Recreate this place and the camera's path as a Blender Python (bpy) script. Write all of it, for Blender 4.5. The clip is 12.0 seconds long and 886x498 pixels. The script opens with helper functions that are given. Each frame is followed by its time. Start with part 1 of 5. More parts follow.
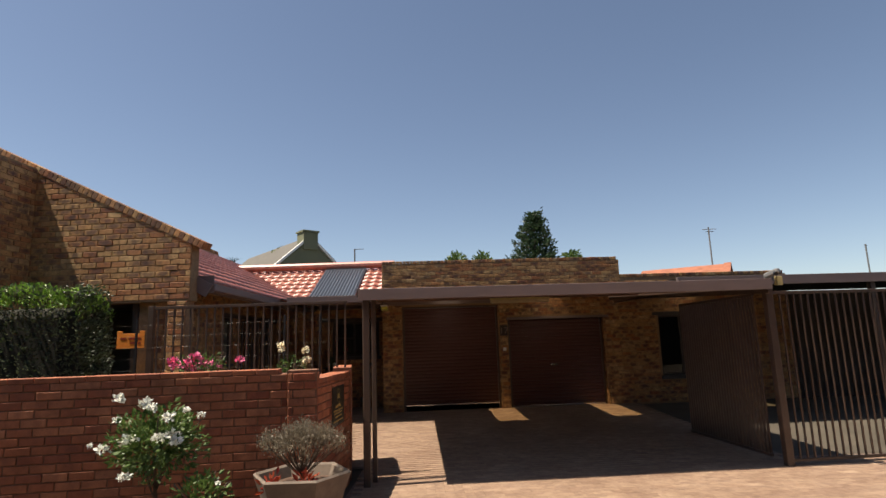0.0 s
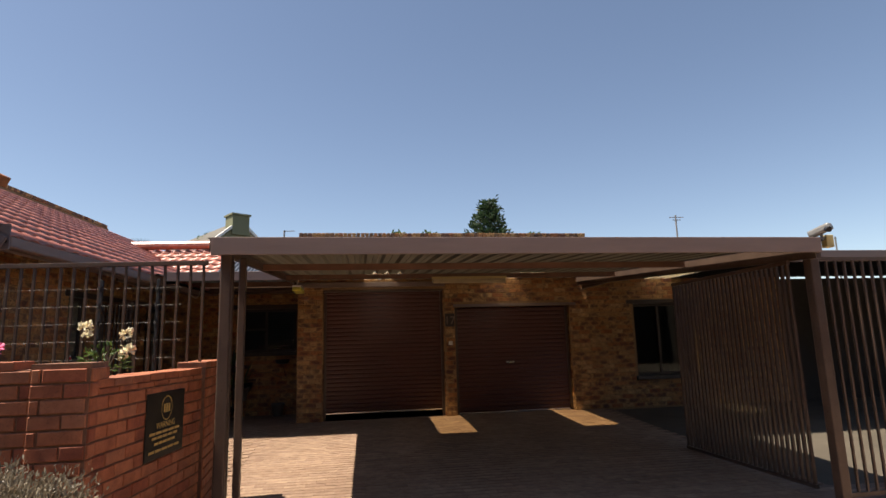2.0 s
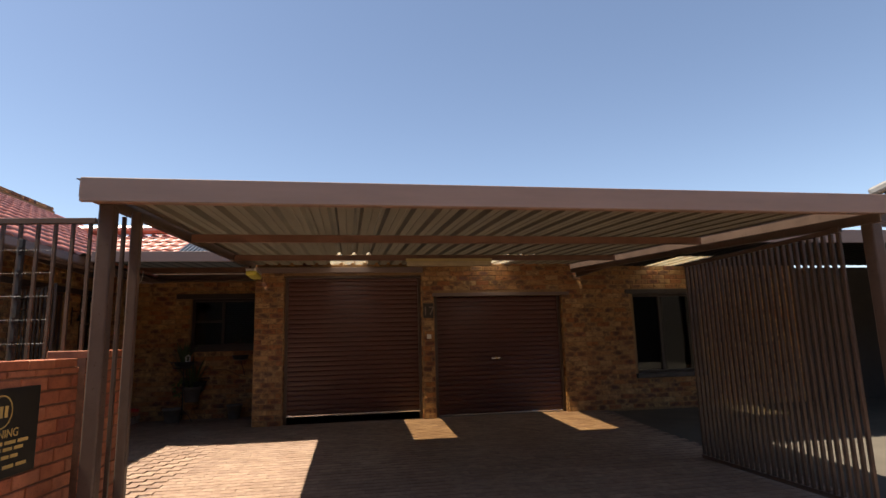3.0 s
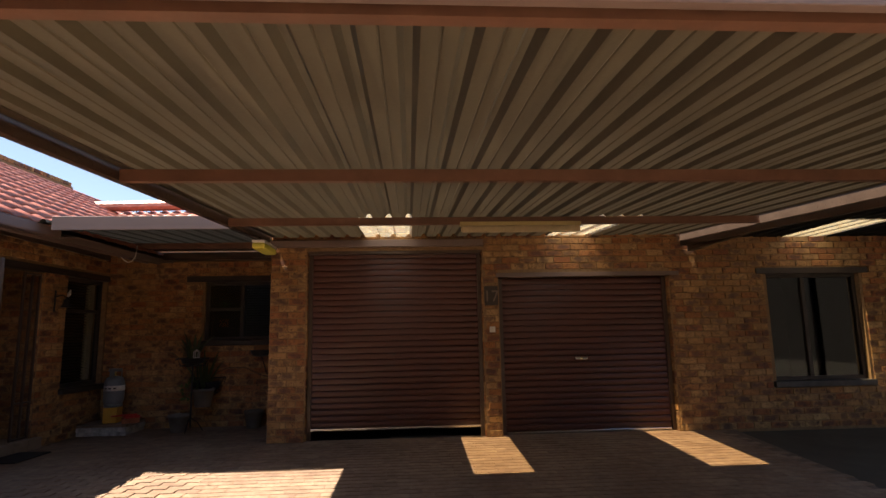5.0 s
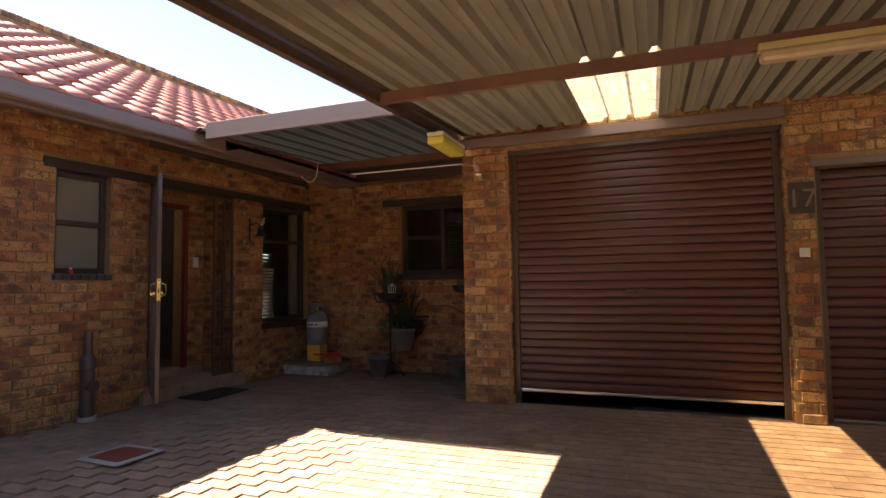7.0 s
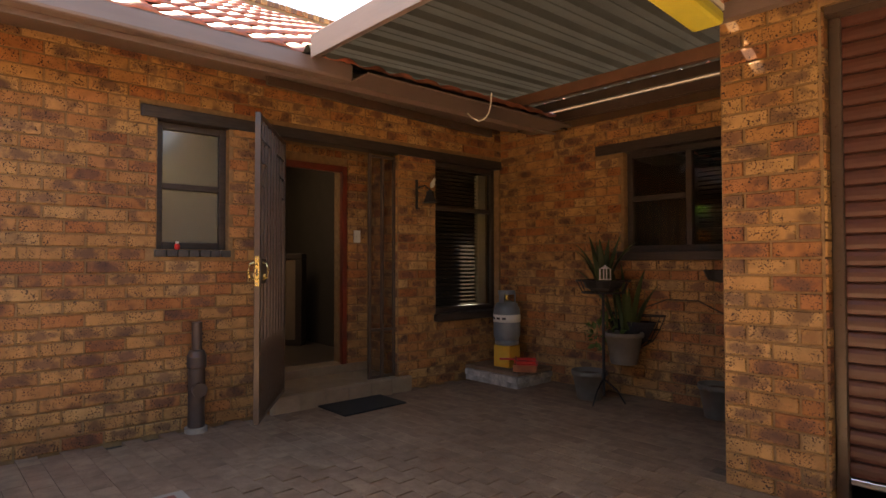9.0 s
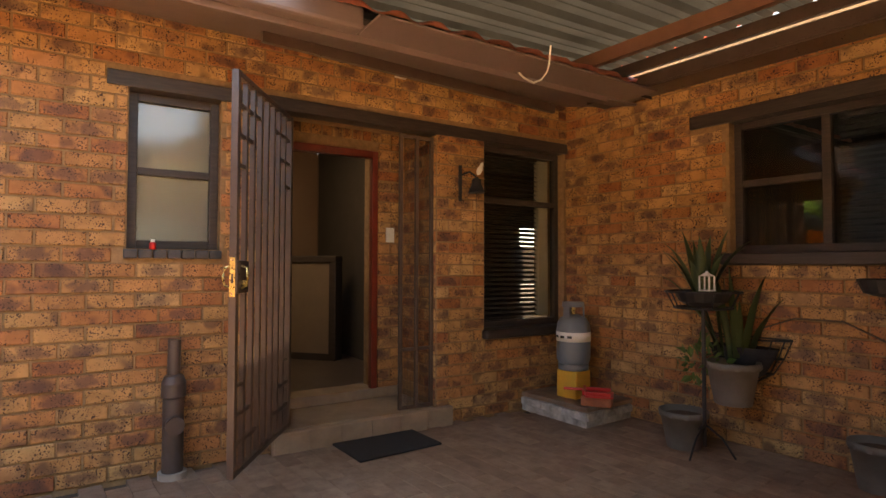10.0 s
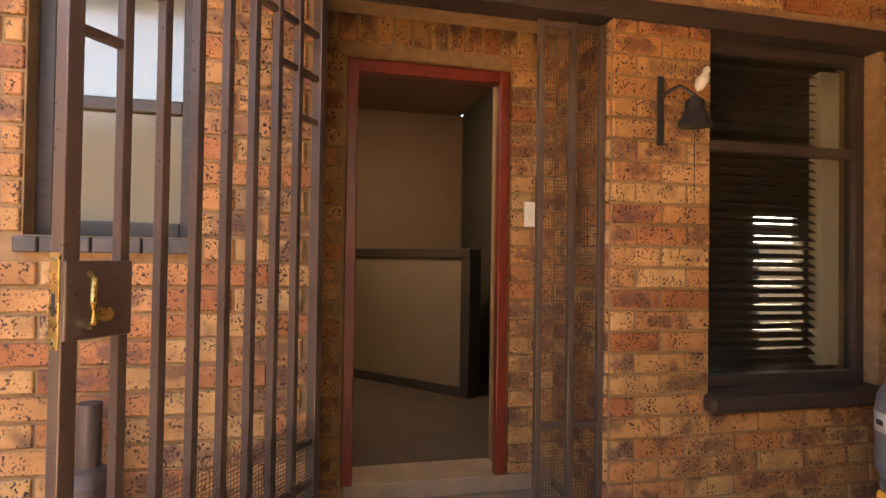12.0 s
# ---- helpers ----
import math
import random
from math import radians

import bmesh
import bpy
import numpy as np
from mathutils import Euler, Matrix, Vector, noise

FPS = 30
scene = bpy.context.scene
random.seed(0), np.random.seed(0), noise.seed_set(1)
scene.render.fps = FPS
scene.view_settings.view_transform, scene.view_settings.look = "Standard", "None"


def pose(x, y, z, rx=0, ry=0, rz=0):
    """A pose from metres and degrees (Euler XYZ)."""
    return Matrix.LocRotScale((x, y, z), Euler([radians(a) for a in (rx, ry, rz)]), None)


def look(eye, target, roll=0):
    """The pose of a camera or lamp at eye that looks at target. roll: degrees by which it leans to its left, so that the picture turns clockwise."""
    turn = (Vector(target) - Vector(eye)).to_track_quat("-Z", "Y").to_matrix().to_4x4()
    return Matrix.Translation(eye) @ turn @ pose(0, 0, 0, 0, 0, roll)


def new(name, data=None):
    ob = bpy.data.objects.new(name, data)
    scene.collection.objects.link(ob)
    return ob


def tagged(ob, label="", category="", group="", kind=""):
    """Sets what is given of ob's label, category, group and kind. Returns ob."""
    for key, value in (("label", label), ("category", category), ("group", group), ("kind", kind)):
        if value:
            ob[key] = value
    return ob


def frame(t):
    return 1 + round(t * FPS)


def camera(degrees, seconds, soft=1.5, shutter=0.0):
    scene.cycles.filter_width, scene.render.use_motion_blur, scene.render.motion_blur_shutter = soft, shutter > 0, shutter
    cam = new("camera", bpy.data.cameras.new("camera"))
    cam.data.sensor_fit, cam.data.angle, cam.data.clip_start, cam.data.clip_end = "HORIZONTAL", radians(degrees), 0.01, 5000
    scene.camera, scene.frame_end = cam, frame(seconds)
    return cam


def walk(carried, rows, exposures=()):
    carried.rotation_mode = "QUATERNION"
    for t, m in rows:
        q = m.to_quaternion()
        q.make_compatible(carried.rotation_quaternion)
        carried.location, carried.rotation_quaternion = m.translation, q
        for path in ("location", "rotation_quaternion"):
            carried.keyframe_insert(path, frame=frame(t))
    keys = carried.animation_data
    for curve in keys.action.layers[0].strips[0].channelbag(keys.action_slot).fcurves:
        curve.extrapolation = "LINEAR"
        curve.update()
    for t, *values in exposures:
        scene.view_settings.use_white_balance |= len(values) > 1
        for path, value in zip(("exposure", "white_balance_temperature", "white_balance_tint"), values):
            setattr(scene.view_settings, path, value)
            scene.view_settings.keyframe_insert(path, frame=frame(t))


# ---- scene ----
cam = camera(77.3, 12.0)
METRES, EYE, TILT, LEAN, TURN = 13.2, 1.53, 0.0, 0.0, 0.1
ROWS = [
    (0.0, 0.0, 0.0, 0.0, 0.32, 9.66, 1.87),
    (0.5, 0.0065, 0.0476, -0.0011, -0.62, 9.69, 1.87),
    (1.0, 0.0146, 0.0959, -0.0044, -1.74, 9.71, 1.85),
    (1.5, 0.0199, 0.1448, -0.0078, -3.06, 9.64, 1.78),
    (2.0, 0.0295, 0.1941, -0.0133, -4.49, 9.62, 1.63),
    (2.5, 0.0389, 0.2412, -0.0186, -5.5, 9.62, 1.62),
    (3.0, 0.0504, 0.2856, -0.0222, -5.68, 9.6, 1.53),
    (5.0, 0.0596, 0.453, -0.0175, 0.43, 8.73, 1.07),
    (5.5, 0.0599, 0.4934, -0.0196, 5.45, 8.79, 1.08),
    (6.0, 0.0568, 0.5343, -0.0229, 12.46, 7.84, 1.0),
    (6.5, 0.0501, 0.5724, -0.0258, 18.74, 5.93, 0.92),
    (7.0, 0.0451, 0.6124, -0.029, 24.65, 3.48, 0.79),
    (7.5, 0.0368, 0.6514, -0.0298, 32.42, 1.96, 0.65),
    (9.5, -0.036, 0.7912, -0.027, 53.78, 1.76, -0.08),
    (10.0, -0.0619, 0.818, -0.0272, 57.3, 1.86, -0.15),
    (10.5, -0.0905, 0.8415, -0.0251, 62.12, 1.89, -0.32),
    (11.0, -0.1196, 0.8648, -0.0243, 67.78, 2.0, -0.44),
    (11.5, -0.1501, 0.8824, -0.0245, 73.22, 1.67, -0.67),
    (12.0, -0.1796, 0.8998, -0.0238, 77.1, 0.91, -0.86),
]
walk(cam, [(t, pose(0, 0, EYE, TILT, LEAN, TURN) @ pose(METRES * x, METRES * y, METRES * z, 90 + pitch, roll, yaw)) for t, x, y, z, yaw, pitch, roll in ROWS],
     [(0.0, 0.69, 7400, 12), (2.5, 1.12, 7300, 12), (3.2, 1.33, 7200, 12), (5.0, 1.62, 7400, 12), (5.5, 1.95, 7100, 12), (6.5, 2.40, 7200, 12), (7.5, 2.55, 7600, 12), (9.5, 3.65, 9800, 12), (10.0, 4.08, 9900, 12), (11.0, 4.75, 9700, 12), (12.0, 5.12, 9000, 12)])

# ---- world, sun, exposure ----
SUN_TO = Vector((-1.13, -0.19, 2.45)).normalized()
world = bpy.data.worlds.new("world")
scene.world = world
world.use_nodes = True
wn, wl = world.node_tree.nodes, world.node_tree.links
sky = wn.new("ShaderNodeTexSky")
sky.sky_type = "NISHITA"
sky.sun_disc = False
sky.sun_elevation = math.asin(SUN_TO.z)
sky.sun_rotation = math.atan2(SUN_TO.x, SUN_TO.y)
sky.air_density, sky.dust_density, sky.ozone_density, sky.altitude = 1.0, 1.6, 1.0, 1600
wl.new(sky.outputs[0], wn["Background"].inputs[0])
wn["Background"].inputs[1].default_value = 0.086

sun_data = bpy.data.lights.new("sun", "SUN")
sun_data.energy, sun_data.angle, sun_data.color = 5.0, radians(0.5), (1.0, 0.95, 0.87)
sun = new("sun", sun_data)
sun.matrix_world = look(SUN_TO * 50, (0, 0, 0))


# ---- materials ----
def mat(name):
    m = bpy.data.materials.new(name)
    m.use_nodes = True
    nt = m.node_tree
    return m, nt, nt.nodes["Principled BSDF"]


def node(nt, kind, **inputs):
    n = nt.nodes.new(kind)
    for key, value in inputs.items():
        n.inputs[key.replace("_", " ")].default_value = value
    return n


def ramp(nt, fac, stops):
    r = nt.nodes.new("ShaderNodeValToRGB")
    els = r.color_ramp.elements
    while len(els) < len(stops):
        els.new(0.5)
    for e, (p, c) in zip(els, stops):
        e.position, e.color = p, (*c, 1)
    nt.links.new(fac, r.inputs[0])
    return r.outputs[0]


def mixc(nt, fac, a, b, mode="MIX"):
    m = nt.nodes.new("ShaderNodeMix")
    m.data_type, m.blend_type = "RGBA", mode
    for v, i in ((fac, 0), (a, 6), (b, 7)):
        if isinstance(v, (int, float)):
            m.inputs[i].default_value = v
        elif isinstance(v, tuple):
            m.inputs[i].default_value = (*v, 1)
        else:
            nt.links.new(v, m.inputs[i])
    return m.outputs[2]


def coords(nt):
    g = nt.nodes.new("ShaderNodeNewGeometry")
    return g.outputs["Position"], g.outputs["Random Per Island"]


def noise_tex(nt, scale, detail=4.0, rough=0.6, shift=None, stretch=None):
    pos, _ = coords(nt)
    if stretch:
        mp = nt.nodes.new("ShaderNodeMapping")
        mp.inputs["Scale"].default_value = stretch
        nt.links.new(pos, mp.inputs[0])
        pos = mp.outputs[0]
    if shift is not None:
        add = nt.nodes.new("ShaderNodeVectorMath")
        add.operation = "ADD"
        sc = nt.nodes.new("ShaderNodeMath")
        sc.operation = "MULTIPLY"
        sc.inputs[1].default_value = 37.0
        nt.links.new(shift, sc.inputs[0])
        nt.links.new(pos, add.inputs[0])
        nt.links.new(sc.outputs[0], add.inputs[1])
        pos = add.outputs[0]
    n = node(nt, "ShaderNodeTexNoise", Scale=scale, Detail=detail, Roughness=rough)
    nt.links.new(pos, n.inputs["Vector"])
    return n.outputs["Fac"]


def bump(nt, bsdf, height, strength, distance=0.002):
    b = node(nt, "ShaderNodeBump", Strength=strength, Distance=distance)
    nt.links.new(height, b.inputs["Height"])
    nt.links.new(b.outputs[0], bsdf.inputs["Normal"])


def piece_random(nt, island):
    if island:
        return coords(nt)[1]
    return nt.nodes.new("ShaderNodeObjectInfo").outputs["Random"]


def brick_mat(name, island, stops, flash=0.30, speck=0.6, rough=0.75, coat=0.0):
    m, nt, b = mat(name)
    r = piece_random(nt, island)
    base = ramp(nt, r, stops)
    big = noise_tex(nt, 9.0, 3.0, 0.6, shift=r)
    tint = ramp(nt, big, [(0.35, (0.80, 0.74, 0.70)), (0.62, (1.12, 1.08, 1.04))])
    col = mixc(nt, 1.0, base, tint, "MULTIPLY")
    # fired dark flashes in the middle of some bricks
    fl = noise_tex(nt, 6.0, 2.0, 0.5, shift=r)
    flm = ramp(nt, fl, [(0.575, (0, 0, 0)), (0.67, (1, 1, 1))])
    col = mixc(nt, mixc(nt, 1.0, flm, (flash,) * 3, "MULTIPLY"), col, (0.065, 0.032, 0.03))
    # a kiln mark in the middle of the face of some bricks
    uv = nt.nodes.new("ShaderNodeTexCoord")
    sc = nt.nodes.new("ShaderNodeVectorMath")
    sc.operation = "MULTIPLY"
    sc.inputs[1].default_value = (11.0, 27.0, 0.0)
    nt.links.new(uv.outputs["UV"], sc.inputs[0])
    ln = nt.nodes.new("ShaderNodeVectorMath")
    ln.operation = "LENGTH"
    nt.links.new(sc.outputs[0], ln.inputs[0])
    edge = nt.nodes.new("ShaderNodeMath")
    edge.operation = "MULTIPLY_ADD"
    edge.inputs[1].default_value = 2.4
    nt.links.new(noise_tex(nt, 24.0, 3.0, 0.6, shift=r), edge.inputs[0])
    nt.links.new(ln.outputs["Value"], edge.inputs[2])
    mr = nt.nodes.new("ShaderNodeMapRange")
    mr.inputs[1].default_value, mr.inputs[2].default_value = 1.75, 2.35
    mr.inputs[3].default_value, mr.inputs[4].default_value = 1.0, 0.0
    nt.links.new(edge.outputs[0], mr.inputs[0])
    pick = nt.nodes.new("ShaderNodeTexWhiteNoise")
    pick.noise_dimensions = "1D"
    nt.links.new(r, pick.inputs["W"])
    some = ramp(nt, pick.outputs["Value"], [(0.54, (0, 0, 0)), (0.68, (flash,) * 3)])
    col = mixc(nt, mixc(nt, 1.0, mr.outputs[0], some, "MULTIPLY"), col, (0.085, 0.042, 0.042))
    wide = noise_tex(nt, 1.3, 4.0, 0.6)
    col = mixc(nt, 1.0, col, ramp(nt, wide, [(0.35, (0.82, 0.78, 0.76)), (0.65, (1.08, 1.08, 1.08))]), "MULTIPLY")
    # iron specks
    sp = noise_tex(nt, 105.0, 1.5, 0.5)
    clus = noise_tex(nt, 14.0, 2.0, 0.5)
    spm = ramp(nt, sp, [(0.575, (0, 0, 0)), (0.605, (1, 1, 1))])
    clm = ramp(nt, clus, [(0.38, (0, 0, 0)), (0.52, (speck,) * 3)])
    col = mixc(nt, mixc(nt, 1.0, spm, clm, "MULTIPLY"), col, (0.05, 0.022, 0.015))
    nt.links.new(col, b.inputs["Base Color"])
    b.inputs["Roughness"].default_value = rough
    b.inputs["Coat Weight"].default_value = coat
    b.inputs["Coat Roughness"].default_value = 0.34
    b.inputs["Specular IOR Level"].default_value = 0.9 if coat else 0.5
    fine = noise_tex(nt, 90.0, 4.0, 0.7)
    bump(nt, b, fine, 0.5, 0.003)
    return m


FACE = [(0.0, (0.37, 0.145, 0.055)), (0.12, (0.43, 0.195, 0.076)), (0.32, (0.47, 0.25, 0.10)),
        (0.75, (0.51, 0.31, 0.13)), (0.92, (0.56, 0.37, 0.175)), (0.96, (0.44, 0.195, 0.08)), (1.0, (0.35, 0.14, 0.062))]
BRICK_P = brick_mat("face_brick", False, FACE, 0.66, 1.0)
BRICK_I = brick_mat("face_brick_far", True, FACE, 0.66, 1.0)
RED = [(0.0, (0.32, 0.09, 0.045)), (0.4, (0.40, 0.13, 0.06)), (0.75, (0.45, 0.165, 0.08)), (1.0, (0.40, 0.16, 0.085))]
GARDEN_P = brick_mat("garden_brick", False, RED, 0.15, 0.25)
GARDEN_I = brick_mat("garden_brick_far", True, RED, 0.15, 0.25)
PAVE = [(0.0, (0.27, 0.185, 0.13)), (0.5, (0.295, 0.208, 0.148)), (1.0, (0.325, 0.235, 0.168))]
PAVE_P = brick_mat("paver", False, PAVE, 0.15, 0.2, 0.7)
PAVE_I = brick_mat("paver_far", True, PAVE, 0.15, 0.2, 0.7)
TILE = [(0.0, (0.40, 0.11, 0.065)), (0.5, (0.46, 0.14, 0.085)), (1.0, (0.52, 0.18, 0.115))]
TILE_P = brick_mat("roof_tile", False, TILE, 0.0, 0.1, 0.5, 0.35)
TILE_I = brick_mat("roof_tile_far", True, TILE, 0.0, 0.1, 0.5, 0.35)


def plain(name, col, rough=0.5, metal=0.0, var=0.15, scale=6.0, bumps=0.15, fine=60.0, spec=0.5, streak=None):
    m, nt, b = mat(name)
    n = noise_tex(nt, scale, 5.0, 0.65, stretch=streak)
    lo = tuple(c * (1 - var) for c in col)
    hi = tuple(min(1, c * (1 + var)) for c in col)
    nt.links.new(ramp(nt, n, [(0.3, lo), (0.7, hi)]), b.inputs["Base Color"])
    f = noise_tex(nt, fine, 4.0, 0.6)
    rr = nt.nodes.new("ShaderNodeMapRange")
    rr.inputs[3].default_value, rr.inputs[4].default_value = max(0, rough - 0.08), min(1, rough + 0.08)
    nt.links.new(f, rr.inputs[0])
    nt.links.new(rr.outputs[0], b.inputs["Roughness"])
    b.inputs["Metallic"].default_value = metal
    b.inputs["Specular IOR Level"].default_value = spec
    if bumps:
        bump(nt, b, f, bumps, 0.002)
    return m


MORTAR = plain("mortar", (0.29, 0.18, 0.092), 0.9, var=0.25, scale=20, bumps=0.5)
MORTAR_G = plain("garden_mortar", (0.22, 0.105, 0.062), 0.9, var=0.25, scale=20, bumps=0.5)
JOINT = plain("paving_joint", (0.17, 0.118, 0.09), 0.95, var=0.3, scale=25, bumps=0.5)
STEEL = plain("brown_painted_steel", (0.085, 0.057, 0.044), 0.30, var=0.2, scale=5, bumps=0.04)
FASCIA = plain("taupe_painted_steel", (0.20, 0.145, 0.13), 0.5, var=0.12, scale=2.5, bumps=0.08, streak=(0.4, 0.4, 3.0))
PURLIN = plain("red_oxide_steel", (0.17, 0.085, 0.055), 0.55, var=0.2, scale=4)
SHEET = plain("galvanised_sheet", (0.118, 0.092, 0.058), 0.5, metal=0.25, var=0.16, scale=3, bumps=0.05, streak=(3.0, 0.35, 1.0))
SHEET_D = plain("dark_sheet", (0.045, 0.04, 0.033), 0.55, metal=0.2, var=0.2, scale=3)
DOOR_M = plain("maroon_roller_steel", (0.092, 0.032, 0.024), 0.34, var=0.12, scale=2, bumps=0.05, streak=(0.6, 0.6, 6.0))
WOOD = plain("dark_stained_timber", (0.045, 0.033, 0.027), 0.5, var=0.3, scale=8, streak=(1, 1, 12))
REDWOOD = plain("red_painted_frame", (0.17, 0.026, 0.015), 0.3, var=0.2, scale=6)
CONC = plain("old_concrete", (0.36, 0.33, 0.29), 0.9, var=0.25, scale=5, bumps=0.4)
DARKSILL = plain("dark_sill_tile", (0.06, 0.055, 0.055), 0.45, var=0.3, scale=12)
# near-black wall colour that holds the shade of unlit places
SHADE_DARK = plain("wall_shade_dark", (0.05, 0.042, 0.035), 0.9, var=0.1)
PLASTER = plain("cream_plaster", (0.55, 0.47, 0.36), 0.8, var=0.06, scale=3)
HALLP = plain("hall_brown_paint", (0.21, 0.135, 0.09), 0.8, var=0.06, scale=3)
GREENPL = plain("olive_plaster", (0.17, 0.175, 0.105), 0.85, var=0.08, scale=1)
GREYTILE = plain("grey_slate_roof", (0.115, 0.105, 0.085), 0.7, var=0.15, scale=3)
FLOORT = plain("dark_floor_tile", (0.09, 0.07, 0.06), 0.35, var=0.2, scale=3)
STEPT = plain("buff_step_tile", (0.30, 0.215, 0.15), 0.5, var=0.2, scale=7)
BRASS = plain("polished_brass", (0.74, 0.57, 0.22), 0.28, metal=1.0, var=0.05)
CHROME = plain("chrome", (0.7, 0.7, 0.7), 0.2, metal=1.0, var=0.05)
BLACK = plain("black_metal", (0.02, 0.02, 0.022), 0.5, var=0.2)
RUBBER = plain("black_coir", (0.018, 0.016, 0.017), 0.95, var=0.4, scale=90, bumps=1.0, fine=250)
PIPE_M = plain("brown_pipe_paint", (0.07, 0.05, 0.045), 0.45, var=0.2)
WHITE = plain("white_plastic", (0.75, 0.73, 0.68), 0.4, var=0.03)
YELLOWD = plain("yellowed_diffuser", (0.72, 0.68, 0.12), 0.35, var=0.06)
GAS = plain("grey_gas_paint", (0.17, 0.19, 0.21), 0.4, var=0.12)
YELLOW = plain("yellow_crate", (0.75, 0.42, 0.06), 0.5, var=0.1)
REDP = plain("red_plastic", (0.62, 0.02, 0.015), 0.35, var=0.08)
ORANGE = plain("orange_board", (0.95, 0.30, 0.04), 0.6, var=0.06)
TERRA = plain("grey_pot", (0.16, 0.14, 0.12), 0.7, var=0.2)
POTC = plain("stone_pot", (0.17, 0.13, 0.10), 0.85, var=0.2, scale=10, bumps=0.4)
SOIL = plain("soil", (0.10, 0.055, 0.035), 0.95, var=0.4, scale=30, bumps=0.8)
BARK = plain("bark", (0.10, 0.07, 0.05), 0.9, var=0.3, scale=20, bumps=0.6)
ASPHALT = plain("ground_far", (0.075, 0.062, 0.045), 0.95, var=0.25, scale=1.5, bumps=0.3)
ROSEW = plain("white_petal", (0.85, 0.85, 0.78), 0.5, var=0.06)
ROSEP = plain("pink_petal", (0.88, 0.20, 0.36), 0.5, var=0.25, scale=30)
ROSEY = plain("cream_petal", (0.85, 0.77, 0.56), 0.5, var=0.1)
CAMG = plain("camera_grey", (0.18, 0.18, 0.175), 0.4, var=0.1)
YELBOX = plain("yellowed_box", (0.55, 0.45, 0.2), 0.5, var=0.1)
CABLE_W = plain("white_cable", (0.7, 0.67, 0.6), 0.5)
PANEL = plain("solar_panel", (0.10, 0.115, 0.14), 0.35, metal=0.4, var=0.1)


def leaf_mat(name, stops):
    m, nt, b = mat(name)
    r = coords(nt)[1]
    col = ramp(nt, r, stops)
    nt.links.new(col, b.inputs["Base Color"])
    b.inputs["Roughness"].default_value = 0.45
    b.inputs["Subsurface Weight"].default_value = 0.0
    tr = nt.nodes.new("ShaderNodeBsdfTranslucent")
    nt.links.new(col, tr.inputs[0])
    mx = nt.nodes.new("ShaderNodeMixShader")
    mx.inputs[0].default_value = 0.25
    nt.links.new(b.outputs[0], mx.inputs[1])
    nt.links.new(tr.outputs[0], mx.inputs[2])
    nt.links.new(mx.outputs[0], nt.nodes["Material Output"].inputs[0])
    return m


LEAF = leaf_mat("rose_leaf", [(0, (0.05, 0.10, 0.02)), (1, (0.13, 0.20, 0.05))])
HEDGE_LIT = leaf_mat("hedge_leaf_lit", [(0, (0.08, 0.18, 0.02)), (1, (0.25, 0.42, 0.06))])
CONIF = leaf_mat("conifer", [(0, (0.02, 0.045, 0.02)), (1, (0.05, 0.085, 0.035))])
GREYLF = leaf_mat("lavender_leaf", [(0, (0.15, 0.12, 0.085)), (1, (0.28, 0.235, 0.165))])
SNAKE = leaf_mat("snake_leaf", [(0, (0.05, 0.09, 0.04)), (1, (0.20, 0.23, 0.09))])
REDLF = leaf_mat("red_leaf", [(0, (0.30, 0.03, 0.02)), (1, (0.45, 0.08, 0.03))])


def glass_mat(name, tint, rough, mixf, base=0.04):
    m, nt, b = mat(name)
    b.inputs["Base Color"].default_value = (*tint, 1)
    b.inputs["Roughness"].default_value = rough
    t = nt.nodes.new("ShaderNodeBsdfTransparent")
    t.inputs[0].default_value = (0.85, 0.87, 0.85, 1)
    mx = nt.nodes.new("ShaderNodeMixShader")
    g = nt.nodes.new("ShaderNodeBsdfGlossy")
    g.inputs["Roughness"].default_value = rough
    lw = nt.nodes.new("ShaderNodeLayerWeight")
    pw = nt.nodes.new("ShaderNodeMath")
    pw.operation = "POWER"
    pw.inputs[1].default_value = 4.0
    nt.links.new(lw.outputs["Facing"], pw.inputs[0])
    fr = nt.nodes.new("ShaderNodeMath")
    fr.operation = "MULTIPLY_ADD"
    fr.inputs[1].default_value, fr.inputs[2].default_value = 0.85, base
    nt.links.new(pw.outputs[0], fr.inputs[0])
    nt.links.new(fr.outputs[0], mx.inputs[0])
    nt.links.new(t.outputs[0], mx.inputs[1])
    nt.links.new(g.outputs[0], mx.inputs[2])
    last = mx
    if mixf > 0:
        mx2 = nt.nodes.new("ShaderNodeMixShader")
        mx2.inputs[0].default_value = mixf
        nt.links.new(mx.outputs[0], mx2.inputs[1])
        nt.links.new(b.outputs[0], mx2.inputs[2])
        last = mx2
    nt.links.new(last.outputs[0], nt.nodes["Material Output"].inputs[0])
    return m


GLASS = glass_mat("window_glass", (0.1, 0.1, 0.1), 0.01, 0.0)
FROST = glass_mat("frosted_glass", (0.24, 0.23, 0.17), 0.12, 0.72, 0.17)


